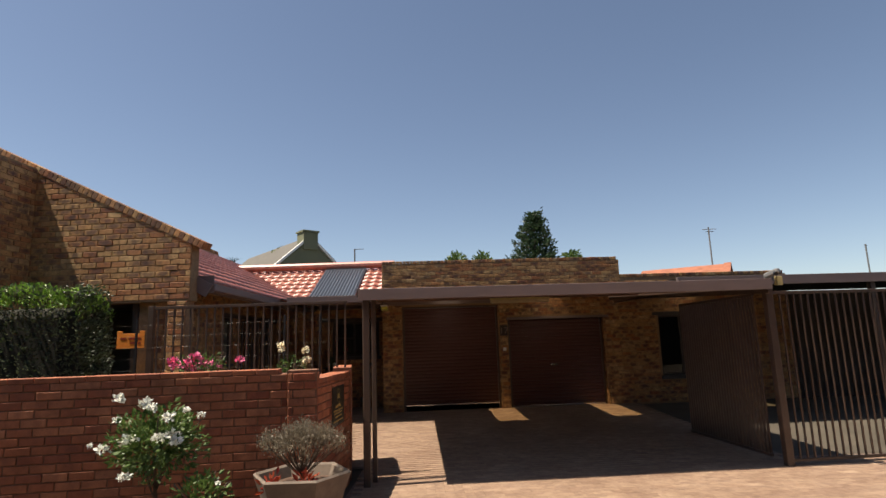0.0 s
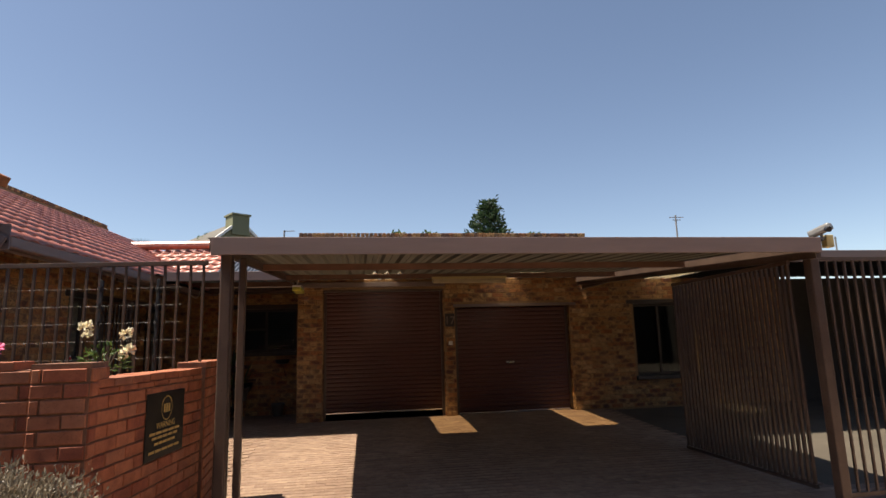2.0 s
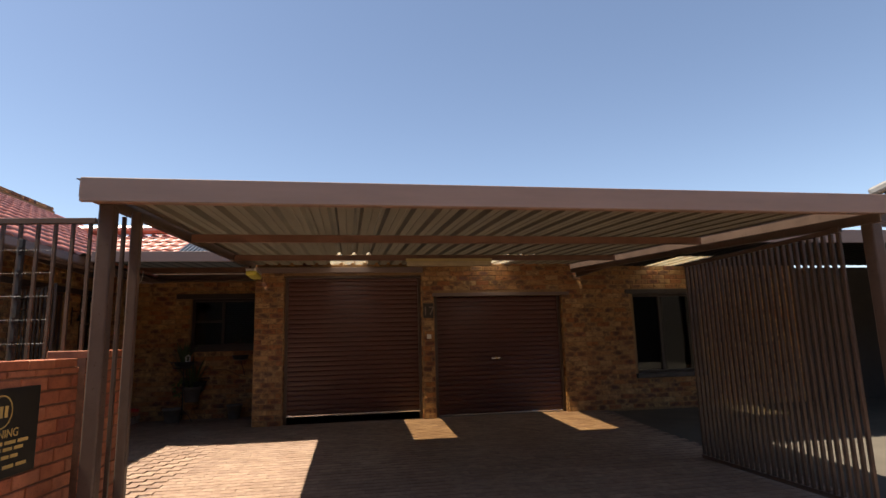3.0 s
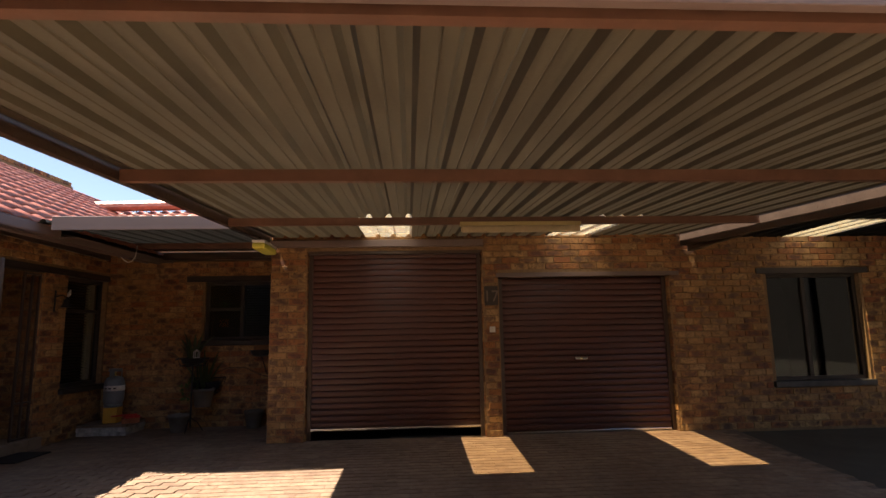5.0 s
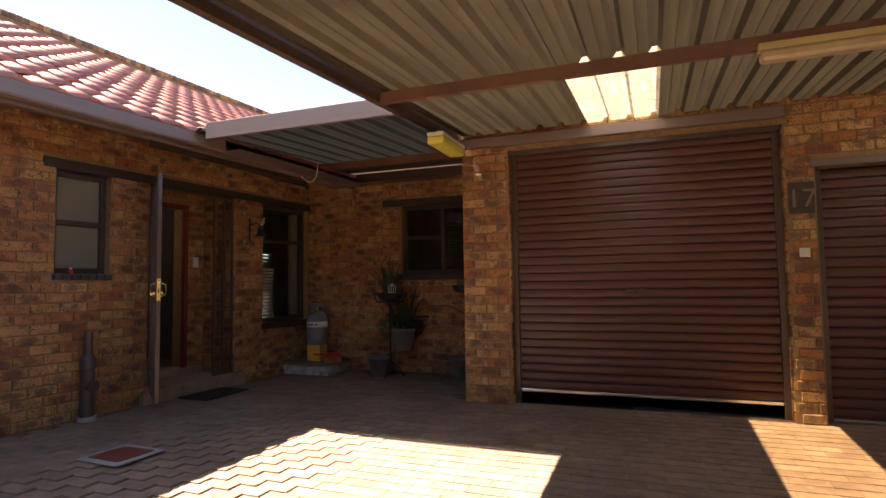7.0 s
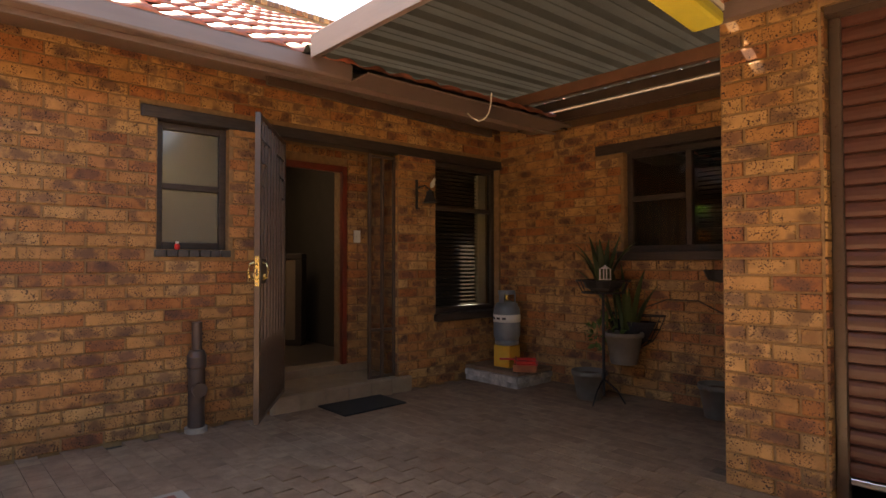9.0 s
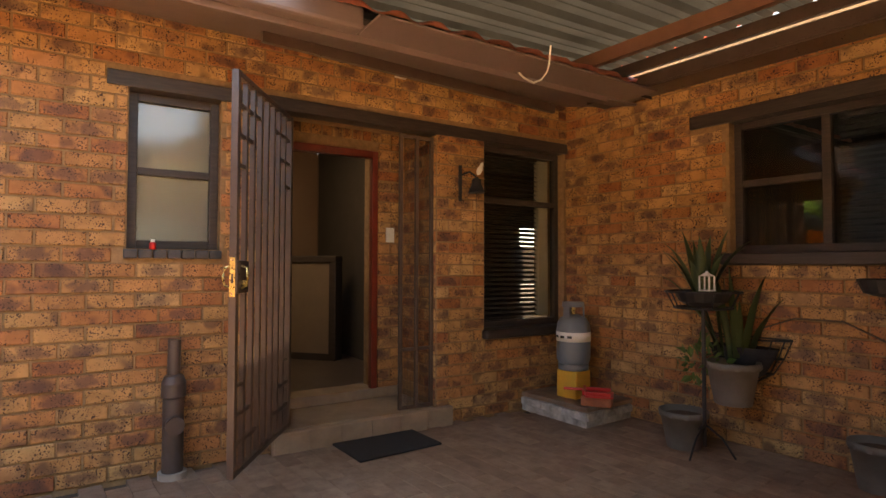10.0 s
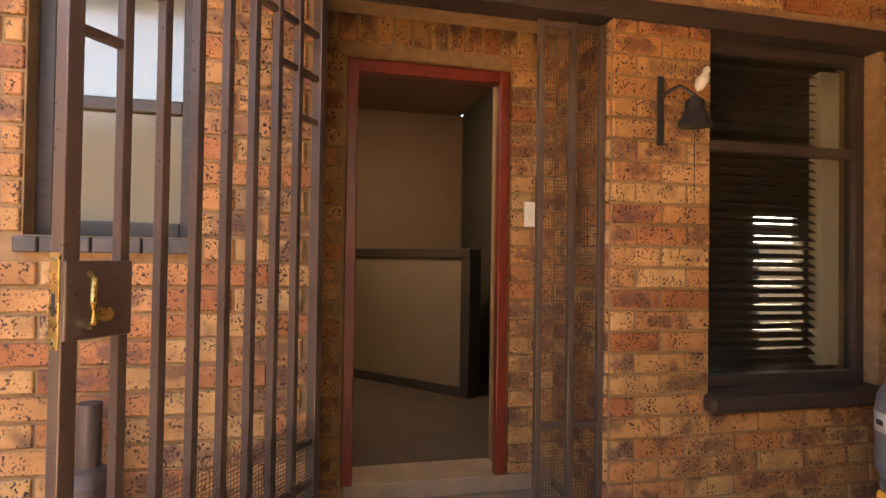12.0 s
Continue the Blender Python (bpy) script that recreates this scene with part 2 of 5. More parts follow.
def clear_sheet_mat():
    m, nt, b = mat("translucent_sheet")
    b.inputs["Base Color"].default_value = (0.75, 0.72, 0.6, 1)
    b.inputs["Roughness"].default_value = 0.3
    t = nt.nodes.new("ShaderNodeBsdfTranslucent")
    n = noise_tex(nt, 9, 4)
    nt.links.new(ramp(nt, n, [(0.3, (0.72, 0.66, 0.5)), (0.7, (0.9, 0.87, 0.75))]), t.inputs[0])
    tp = nt.nodes.new("ShaderNodeBsdfTransparent")
    tp.inputs[0].default_value = (0.9, 0.82, 0.66, 1)
    a = nt.nodes.new("ShaderNodeMixShader")
    a.inputs[0].default_value = 0.2
    nt.links.new(t.outputs[0], a.inputs[1])
    nt.links.new(b.outputs[0], a.inputs[2])
    c = nt.nodes.new("ShaderNodeMixShader")
    c.inputs[0].default_value = 0.78
    nt.links.new(a.outputs[0], c.inputs[1])
    nt.links.new(tp.outputs[0], c.inputs[2])
    nt.links.new(c.outputs[0], nt.nodes["Material Output"].inputs[0])
    return m


CLEAR = clear_sheet_mat()


# ---- builders ----
def thing(name, label="", category="", m=None, group="", kind=""):
    ob = new(name)
    ob.matrix_world = m if m is not None else Matrix.Identity(4)
    return tagged(ob, label, category, group, kind)


def finish(name, me, material, parent, label, kind, smooth):
    me.materials.append(material)
    if smooth:
        for p in me.polygons:
            p.use_smooth = True
    ob = new(name, me)
    if parent is not None:
        ob.parent = parent
    return tagged(ob, label, "", "", kind)


def part(name, bm, material, parent, label="", kind="", smooth=False):
    me = bpy.data.meshes.new(name)
    bmesh.ops.recalc_face_normals(bm, faces=bm.faces)
    bm.to_mesh(me)
    bm.free()
    return finish(name, me, material, parent, label, kind, smooth)


def raw(name, verts, faces, material, parent, label="", kind="", smooth=False):
    me = bpy.data.meshes.new(name)
    me.from_pydata(verts, [], faces)
    me.update()
    return finish(name, me, material, parent, label, kind, smooth)


def box(lo, hi, bevel=0.0, bm=None, m=None):
    own = bmesh.new()
    mid = [(a + b) / 2 for a, b in zip(lo, hi)]
    size = [abs(b - a) for a, b in zip(lo, hi)]
    bmesh.ops.create_cube(own, size=1, matrix=Matrix.Translation(mid) @ Matrix.Diagonal((*size, 1)))
    if bevel:
        bmesh.ops.bevel(own, geom=own.edges[:], offset=min(bevel, min(size) * 0.4), segments=2, affect="EDGES", profile=0.5)
    if m is not None:
        bmesh.ops.transform(own, matrix=m, verts=own.verts)
    return merge(bm, own)


def merge(bm, own):
    if bm is None:
        return own
    me = bpy.data.meshes.new("tmp")
    own.to_mesh(me)
    own.free()
    bm.from_mesh(me)
    bpy.data.meshes.remove(me)
    return bm


def cyl(p0, p1, r, n=12, r2=None, bm=None):
    own = bmesh.new()
    p0, p1 = Vector(p0), Vector(p1)
    d = p1 - p0
    mtx = Matrix.Translation((p0 + p1) / 2) @ d.to_track_quat("Z", "Y").to_matrix().to_4x4()
    bmesh.ops.create_cone(own, cap_ends=True, segments=n, radius1=r, radius2=r if r2 is None else r2, depth=d.length, matrix=mtx)
    return merge(bm, own)


def lathe(profile, n=20, bm=None, m=None):
    own = bmesh.new()
    rings = []
    for r, z in profile:
        rings.append([own.verts.new((max(r, 1e-4) * math.cos(2 * math.pi * i / n), max(r, 1e-4) * math.sin(2 * math.pi * i / n), z)) for i in range(n)])
    for a, b in zip(rings, rings[1:]):
        for i in range(n):
            own.faces.new((a[i], a[(i + 1) % n], b[(i + 1) % n], b[i]))
    own.faces.new(rings[0][::-1])
    own.faces.new(rings[-1])
    if m is not None:
        bmesh.ops.transform(own, matrix=m, verts=own.verts)
    return merge(bm, own)


def tube(points, r, n=6, bm=None):
    own = bmesh.new()
    pts = [Vector(p) for p in points]
    rings = []
    for i, p in enumerate(pts):
        d = (pts[min(i + 1, len(pts) - 1)] - pts[max(i - 1, 0)]).normalized()
        q = d.to_track_quat("Z", "Y")
        rings.append([own.verts.new(p + q @ Vector((r * math.cos(2 * math.pi * k / n), r * math.sin(2 * math.pi * k / n), 0))) for k in range(n)])
    for a, b in zip(rings, rings[1:]):
        for k in range(n):
            own.faces.new((a[k], a[(k + 1) % n], b[(k + 1) % n], b[k]))
    own.faces.new(rings[0][::-1])
    own.faces.new(rings[-1])
    return merge(bm, own)


def slope(v):
    return 0.036 * v if v > -5.6 else -0.2


G = pose(-1.5, 13.09, 0, 0, 0, 4.0)
GI = G.inverted()


def ground_z(x, y):
    v = (GI @ Vector((x, y, 0))).y
    west = max(0.0, min(1.0, (-1.6 - x) / 1.6)) if y > 9 else 0.0
    z = min(0.0, slope(v)) if v < 0 else 0.0
    return z * (1 - west)


class Bricks:
    """Face bricks on a vertical plane: m maps (along, out, up); openings are (a0, a1, z0, z1)."""

    def __init__(self):
        self.cells = []

    def wall(self, m, a0, a1, z0, z1, holes=(), top=None, proud=0.011, L=0.232, H=0.085, joint=0.012, keep=None, shift=0.0):
        n0, n1 = int(round(z0 / H)), int(math.ceil((z1 - 0.02) / H))
        for k in range(n0, n1):
            zc = k * H
            h = min(H, z1 - zc) - joint
            if h < 0.02:
                continue
            off = (L / 2 if k % 2 else 0) + shift
            j = math.floor((a0 - off) / L)
            while j * L + off < a1:
                s, e = max(a0, j * L + off), min(a1, (j + 1) * L + off)
                segs = [(s, e)]
                for b0, b1, c0, c1 in holes:
                    if zc + H * 0.5 > c0 and zc + H * 0.5 < c1:
                        nxt = []
                        for p, q in segs:
                            if q <= b0 or p >= b1:
                                nxt.append((p, q))
                            else:
                                if p < b0:
                                    nxt.append((p, b0))
                                if q > b1:
                                    nxt.append((b1, q))
                        segs = nxt
                for p, q in segs:
                    if q - p < 0.035:
                        continue
                    if top is not None and zc + H > top((p + q) / 2):
                        continue
                    self.cells.append((m, p + joint / 2, q - joint / 2, zc + joint / 2, zc + joint / 2 + h, proud))
                j += 1

    def build(self, parent, mp, mi, near, name="brick", count=300):
        cells = sorted(self.cells, key=lambda c: (c[0] @ Vector(((c[1] + c[2]) / 2, 0, (c[3] + c[4]) / 2)) - Vector(near)).length)
        rnd = random.Random(5)
        cache = {}
        for m, a, b, z, z2, proud in cells[:count]:
            key = (round(b - a, 2), round(z2 - z, 3))
            if key not in cache:
                v, f = frustum(-key[0] / 2, key[0] / 2, 0, key[1], 0.008)
                me = bpy.data.meshes.new(name)
                me.from_pydata(v, [], f)
                face_uv(me, [(q[0], q[2] - key[1] / 2) for q in v])
                me.materials.append(mp)
                cache[key] = me
            ob = new(name, cache[key])
            ob.parent = parent
            out = proud - 0.008 + rnd.uniform(-0.0015, 0.0025)
            ob.matrix_basis = m @ pose((a + b) / 2, -out, z, rnd.uniform(-0.6, 0.6), 0, rnd.uniform(-0.4, 0.4))
        verts, faces, spots = [], [], []
        for m, a, b, z, z2, proud in cells[count:]:
            v, f = frustum(a, b, z, z2, proud + rnd.uniform(-0.0015, 0.0025))
            n = len(verts)
            spots += [(q[0] - (a + b) / 2, q[2] - (z + z2) / 2) for q in v]
            verts += [tuple(m @ Vector(p)) for p in v]
            faces += [tuple(i + n for i in q) for q in f]
        if verts:
            field = raw(name + "_field", verts, faces, mi, parent, "", "stuff")
            face_uv(field.data, spots)


def face_uv(me, spots):
    """Each corner takes its place on the face of its own brick, in metres from the middle."""
    layer = me.uv_layers.new(name="face")
    at = np.empty(len(me.loops), dtype=np.int32)
    me.loops.foreach_get("vertex_index", at)
    layer.data.foreach_set("uv", np.array(spots, dtype=np.float32)[at].ravel())


def frustum(a, b, z, z2, out, e=0.004):
    """One piece on the plane y = 0 with its face toward -y."""
    v = [(a, 0.004, z), (b, 0.004, z), (b, 0.004, z2), (a, 0.004, z2)]
    v += [(a, -out + e, z), (b, -out + e, z), (b, -out + e, z2), (a, -out + e, z2)]
    v += [(a + e, -out, z + e), (b - e, -out, z + e), (b - e, -out, z2 - e), (a + e, -out, z2 - e)]
    f = []
    for s in (0, 4):
        for i in range(4):
            j = (i + 1) % 4
            f.append((s + i, s + j, s + 4 + j, s + 4 + i))
    f.append((8, 9, 10, 11))
    return v, f


def slab_with_holes(m, a0, a1, z0, z1, depth, holes, material, parent, name):
    """A wall plate (along, depth behind the plane, up) with openings through it."""
    xs = sorted({a0, a1, *[h[0] for h in holes], *[h[1] for h in holes]})
    bm = bmesh.new()
    for p, q in zip(xs, xs[1:]):
        if p < a0 or q > a1:
            continue
        zs = [(z0, z1)]
        for h in holes:
            if h[0] < q - 1e-5 and h[1] > p + 1e-5:
                nxt = []
                for s, e in zs:
                    if h[2] > s:
                        nxt.append((s, min(e, h[2])))
                    if h[3] < e:
                        nxt.append((max(s, h[3]), e))
                zs = nxt
        for s, e in zs:
            if e - s > 1e-4:
                box((p, 0, s), (q, depth, e), 0, bm)
    bmesh.ops.transform(bm, matrix=m, verts=bm.verts)
    bmesh.ops.remove_doubles(bm, verts=bm.verts, dist=1e-5)
    seen = {}
    for f in bm.faces:
        seen.setdefault(tuple(round(c, 4) for c in f.calc_center_median()), []).append(f)
    bmesh.ops.delete(bm, geom=[f for fs in seen.values() if len(fs) > 1 for f in fs], context="FACES")
    return part(name, bm, material, parent)


def plane_at(x, y, deg):
    """Along runs at deg, the face looks to its right hand side (-y for deg = 0)."""
    return pose(x, y, 0, 0, 0, deg)


# ---- ground ----
def grid_mesh(name, xs, ys, zf, material, parent=None, kind="structure"):
    verts = [(x, y, zf(x, y)) for y in ys for x in xs]
    n = len(xs)
    faces = [(j * n + i, j * n + i + 1, (j + 1) * n + i + 1, (j + 1) * n + i) for j in range(len(ys) - 1) for i in range(n - 1)]
    return raw(name, verts, faces, material, parent, "", kind, True)


near_x = [-12 + i * 0.5 for i in range(61)]
near_y = [-6 + i * 0.5 for i in range(61)]
far = [-3000, -600, -150, -60, -30]
gx = far + near_x + [30, 60, 150, 600, 3000]
gy = far + near_y + [40, 60, 150, 600, 3000]
grid_mesh("ground", gx, gy, lambda x, y: ground_z(x, y) - 0.03, ASPHALT)

# ---- big walls ----
WX = -4.38
WEST = plane_at(WX, 0, 90)
west_holes = [(10.97, 11.46, 1.27, 2.18), (11.86, 13.0, -0.1, 2.18), (13.45, 14.33, 0.66, 2.18)]
wall_west = slab_with_holes(WEST, 8.325, 14.6, -0.1, 2.72, 0.22, west_holes, MORTAR, None, "wall_west")
tagged(wall_west, "flashed orange face brick house wall", "wall", "", "structure")

garage_holes = [(0.46, 2.75, -0.1, 2.40), (2.96, 5.28, -0.1, 2.03), (6.64, 7.97, 0.58, 2.03)]
wall_garage = slab_with_holes(G, 0.0, 10.0, -0.1, 2.98, 0.22, garage_holes, MORTAR, None, "wall_garage")
tagged(wall_garage, "flashed orange face brick garage wall with roller doors", "wall", "", "structure")
wall_parapet = slab_with_holes(G, 0.0, 5.78, 2.98, 3.42, 0.22, [], MORTAR, None, "wall_parapet")
tagged(wall_parapet, "brick parapet above the garage doors", "wall", "", "structure")

NV = 1.47
NORTH = G @ pose(0, NV, 0)
north_holes = [(-1.35, -0.15, 1.25, 2.16)]
wall_north = slab_with_holes(NORTH, -2.84, 0.0, -0.1, 2.72, 0.22, north_holes, MORTAR, None, "wall_north")
tagged(wall_north, "flashed orange face brick wall at the back of the alcove", "wall", "", "structure")
SIDE = G @ pose(0, 0, 0, 0, 0, -90)
wall_side = slab_with_holes(G @ pose(0.0, 0.22, 0, 0, 0, 90), 0.0, 1.24, -0.1, 2.72, -0.22, [], MORTAR, None, "wall_side")
tagged(wall_side, "brick side wall of the garage", "wall", "", "structure")

gable_y = 8.1


def gable_top(x):
    return 3.20 + (-3.75 - x) * 0.487


bm = bmesh.new()
prof = [(-3.75, 2.27), (-3.75, gable_top(-3.75)), (-9.0, gable_top(-9.0)), (-9.0, -0.2), (-8.0, -0.2), (-8.0, 2.27)]
f1 = [bm.verts.new((x, gable_y, z)) for x, z in prof]
f2 = [bm.verts.new((x, gable_y + 0.22, z)) for x, z in prof]
bm.faces.new(f1)
bm.faces.new(f2[::-1])
for i in range(len(prof)):
    j = (i + 1) % len(prof)
    bm.faces.new((f1[i], f1[j], f2[j], f2[i]))
box((-4.08, gable_y, -0.1), (-3.8, gable_y + 0.22, 2.27), 0, bm)
wall_gable = part("wall_gable", bm, MORTAR, None)
gable_turn = Matrix.Translation((-3.75, gable_y, 0)) @ Matrix.Rotation(radians(-4), 4, "Z") @ Matrix.Translation((3.75, -gable_y, 0))
wall_gable.matrix_basis = gable_turn
tagged(wall_gable, "sunlit brick gable wall with a raking soldier course", "wall", "", "structure")

wall_wing = tagged(part("wall_wing", box((-6.52, 7.35, -0.1), (-6.30, gable_y - 0.002, 4.42)), MORTAR, None), "brick wing wall beside the gable", "wall", "", "structure")

wall_wing.matrix_basis = gable_turn

# plain unseen walls added to close the place behind and beside the camera and block low sky
for lo, hi in (((-16.0, -7.2, -0.3), (20.0, -7.0, 8.0)), ((-16.0, -7.0, -0.3), (-15.8, 8.0, 5.0)), ((19.8, -7.0, -0.3), (20.0, 8.0, 5.0))):
    tagged(part("wall_light_block", box(lo, hi), SHADE_DARK, None), "plain unseen wall added to block low sky light", "wall", "", "structure")

# front garden walls
WA = plane_at(-4.6, 5.45, 9.3)
WB = plane_at(-1.40, 5.95, 88)
WC = plane_at(-1.33, 7.68, 98.8)
wall_a = slab_with_holes(WA, -3.0, 3.12, -0.3, 1.27, 0.22, [], MORTAR_G, None, "wall_garden_front")
wall_b = slab_with_holes(WB, 0.05, 1.70, -0.3, 1.15, 0.22, [], MORTAR_G, None, "wall_garden_side")
wall_c = slab_with_holes(WC, 0.05, 1.05, -0.3, 1.20, 0.22, [], MORTAR_G, None, "wall_garden_return")
for w in (wall_a, wall_b, wall_c):
    tagged(w, "low red brick garden wall with a brick coping", "wall", "", "structure")
pil = part("wall_pier", box((2.96, -0.03, -0.3), (3.26, 0.26, 1.30), 0, None, WA), MORTAR_G, None)
tagged(pil, "red brick pier at the corner of the garden wall", "wall", "", "structure")

# rooms behind the openings, closed, most with shade put into near-black walls
def room(name, m, a0, a1, z0, z1, d0, d1, material, holes=()):
    """An open-fronted box behind a wall: sides, back, floor and roof."""
    t = 0.08
    bm = bmesh.new()
    box((a0 - t, d0, z0 - t), (a0, d1, z1 + t), 0, bm)
    box((a1, d0, z0 - t), (a1 + t, d1, z1 + t), 0, bm)
    if not holes:
        box((a0, d1 - t, z0 - t), (a1, d1, z1 + t), 0, bm)
    for b0, b1, c0, c1 in holes:
        box((a0, d1 - t, z0 - t), (b0, d1, z1 + t), 0, bm)
        box((b1, d1 - t, z0 - t), (a1, d1, z1 + t), 0, bm)
        box((b0, d1 - t, z0 - t), (b1, d1, c0), 0, bm)
        box((b0, d1 - t, c1), (b1, d1, z1 + t), 0, bm)
    box((a0, d0, z0 - t), (a1, d1 - t, z0), 0, bm)
    box((a0, d0, z1), (a1, d1 - t, z1 + t), 0, bm)
    bmesh.ops.transform(bm, matrix=m, verts=bm.verts)
    return tagged(part(name, bm, material, None), "", "", "", "structure")


room("wall_room_west", WEST, 13.3, 17.9, 0.0, 2.6, 0.221, 3.16, SHADE_DARK, [(16.45, 17.02, 0.3, 1.80)])
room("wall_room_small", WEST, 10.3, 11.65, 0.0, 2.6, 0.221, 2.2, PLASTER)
room("wall_room_north", NORTH, -2.6, -0.1, 0.0, 2.6, 0.221, 3.5, SHADE_DARK)
room("wall_room_garage", G, 0.1, 6.0, -0.02, 2.6, 0.221, 5.5, SHADE_DARK)
room("wall_room_east", G, 6.2, 9.6, -0.02, 2.6, 0.221, 4.0, SHADE_DARK)

# ---- entrance recess ----
IX = -4.9
INNER = plane_at(IX, 0, 90)
inner_holes = [(12.0, 12.74, 0.2, 2.10)]
wall_inner = slab_with_holes(INNER, 11.52, 13.22, -0.1, 2.5, 0.2, inner_holes, MORTAR, None, "wall_entrance")
tagged(wall_inner, "brick wall with the open front door", "wall", "", "structure")
bm = box((WX - 0.52, 11.52, -0.1), (WX - 0.221, 11.86, 2.6))
box((WX - 0.52, 13.0, -0.1), (WX - 0.221, 13.22, 2.6), 0, bm)
jambs = tagged(part("wall_jambs", bm, MORTAR, None), "brick sides of the entrance recess", "wall", "", "structure")
tagged(part("ceiling_recess", box((WX - 0.52, 11.86, 2.42), (WX - 0.225, 13.0, 2.5)), WOOD, None), kind="structure")
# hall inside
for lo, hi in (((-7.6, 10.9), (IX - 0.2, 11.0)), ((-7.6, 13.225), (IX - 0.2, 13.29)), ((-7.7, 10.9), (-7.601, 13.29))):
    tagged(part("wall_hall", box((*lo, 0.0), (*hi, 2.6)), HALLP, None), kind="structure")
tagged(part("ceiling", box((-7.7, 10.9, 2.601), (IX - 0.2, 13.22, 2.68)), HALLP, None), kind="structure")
tagged(part("floor_hall", box((-7.6, 11.001, 0.1), (IX - 0.2, 13.224, 0.195)), FLOORT, None), kind="structure")
dado = thing("dado_wall", "cream low wall capped with dark timber trim in the hall", "wall", pose(-6.31, 12.96, 0.195, 0, 0, 42))
# unseen area lamp added to lift the hall, no fitting of its own
hall_data = bpy.data.lights.new("hall_fill_light", "AREA")
hall_data.energy, hall_data.size, hall_data.color = 0.9, 0.8, (1.0, 0.8, 0.6)
hall_fill_light = new("hall_fill_light", hall_data)
hall_fill_light.matrix_world = look((-6.0, 12.1, 2.57), (-6.2, 12.4, 0.4))
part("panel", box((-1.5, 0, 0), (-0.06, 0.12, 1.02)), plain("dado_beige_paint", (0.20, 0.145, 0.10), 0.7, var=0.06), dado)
part("cap", box((-1.5, -0.02, 1.021), (0.02, 0.14, 1.09), 0.006), WOOD, dado, "dark timber cap")
part("end_post", box((-0.059, -0.02, 0), (0.02, 0.14, 1.02), 0.006), WOOD, dado, "dark timber end post")
part("skirting", box((-1.5, -0.014, 0), (-0.06, -0.001, 0.07)), WOOD, dado, "dark timber skirting")

bm = box((WX - 0.50, 11.865, -0.05), (WX, 12.995, 0.13), 0.006)
box((WX + 0.009, 11.78, -0.05), (WX + 0.06, 13.12, 0.13), 0.006, bm)
step = tagged(part("step", bm, STEPT, None), "buff tiled entrance step", "step", "", "structure")
tagged(part("door_sill", box((IX - 0.2, 12.0, 0.12), (IX + 0.03, 12.98, 0.205), 0.004), STEPT, None), "buff tiled door sill", "step", "", "structure")
for i in range(6):
    part("tile", box((WX + 0.061, 11.785 + i * 0.222, -0.02), (WX + 0.07, 12.0 + i * 0.222, 0.125), 0.002), STEPT, step)

door_1 = thing("door_1", "red painted door frame of the open front door", "door", None, "", "structure")
part("door_frame", box((IX - 0.02, 11.99, 0.205), (IX + 0.035, 12.04, 2.10), 0.004), REDWOOD, door_1)
part("door_frame", box((IX - 0.02, 12.70, 0.205), (IX + 0.035, 12.75, 2.10), 0.004), REDWOOD, door_1)
part("door_frame", box((IX - 0.02, 12.04, 2.04), (IX + 0.035, 12.70, 2.10), 0.004), REDWOOD, door_1)
leafd = part("door_leaf", box((-5.95, 11.93, 0.21), (-5.12, 11.97, 2.03), 0.004), WOOD, door_1, "dark timber door standing open inwards")

# continuous lintel
tagged(part("lintel", box((WX - 0.1, 10.86, 2.175), (WX + 0.025, 14.36, 2.26), 0.006), WOOD, None), "dark stained timber lintel across the windows and door", "lintel", "", "structure")
tagged(part("lintel", box((-1.62, -0.025, 2.16), (0.0, 0.1, 2.25), 0.006, None, NORTH), WOOD, None), "dark stained timber lintel over the alcove window", "lintel", "", "structure")
tagged(part("lintel", box((2.93, -0.015, 2.03), (5.42, 0.09, 2.085), 0.004, None, G), FASCIA, None), "painted steel lintel over the second roller door", "lintel", "", "structure")
tagged(part("lintel", box((6.5, -0.02, 2.03), (8.1, 0.09, 2.11), 0.004, None, G), WOOD, None), "dark timber lintel", "lintel", "", "structure")


# ---- windows ----
def window(name, label, m, a0, a1, z0, z1, mulls, trans, glass, inset=0.07, f=0.05, sill=True):
    w = thing(name, label, "window", m, "", "structure")
    for lo, hi in (((a0, z0), (a0 + f, z1)), ((a1 - f, z0), (a1, z1)), ((a0 + f, z0), (a1 - f, z0 + f)), ((a0 + f, z1 - f), (a1 - f, z1))):
        part("window_frame", box((lo[0], inset, lo[1]), (hi[0], inset + 0.06, hi[1]), 0.005), WOOD, w)
    xs = [a0 + f, *mulls, a1 - f]
    for x in mulls:
        part("mullion", box((x - 0.025, inset, z0 + f), (x + 0.025, inset + 0.06, z1 - f), 0.005), WOOD, w)
    for i, (p, q) in enumerate(zip(xs, xs[1:])):
        p, q = p + (0.025 if i else 0), q - (0.025 if i < len(mulls) else 0)
        zs = [z0 + f] + [t for t in trans[i]] + [z1 - f]
        for t in trans[i]:
            part("transom", box((p, inset + 0.002, t - 0.022), (q, inset + 0.058, t + 0.022), 0.005), WOOD, w)
        for j, (s, e) in enumerate(zip(zs, zs[1:])):
            s, e = s + (0.022 if j else 0), e - (0.022 if j < len(zs) - 2 else 0)
            part("pane", box((p + 0.001, inset + 0.03, s + 0.001), (q - 0.001, inset + 0.035, e - 0.001)), glass, w)
    return w


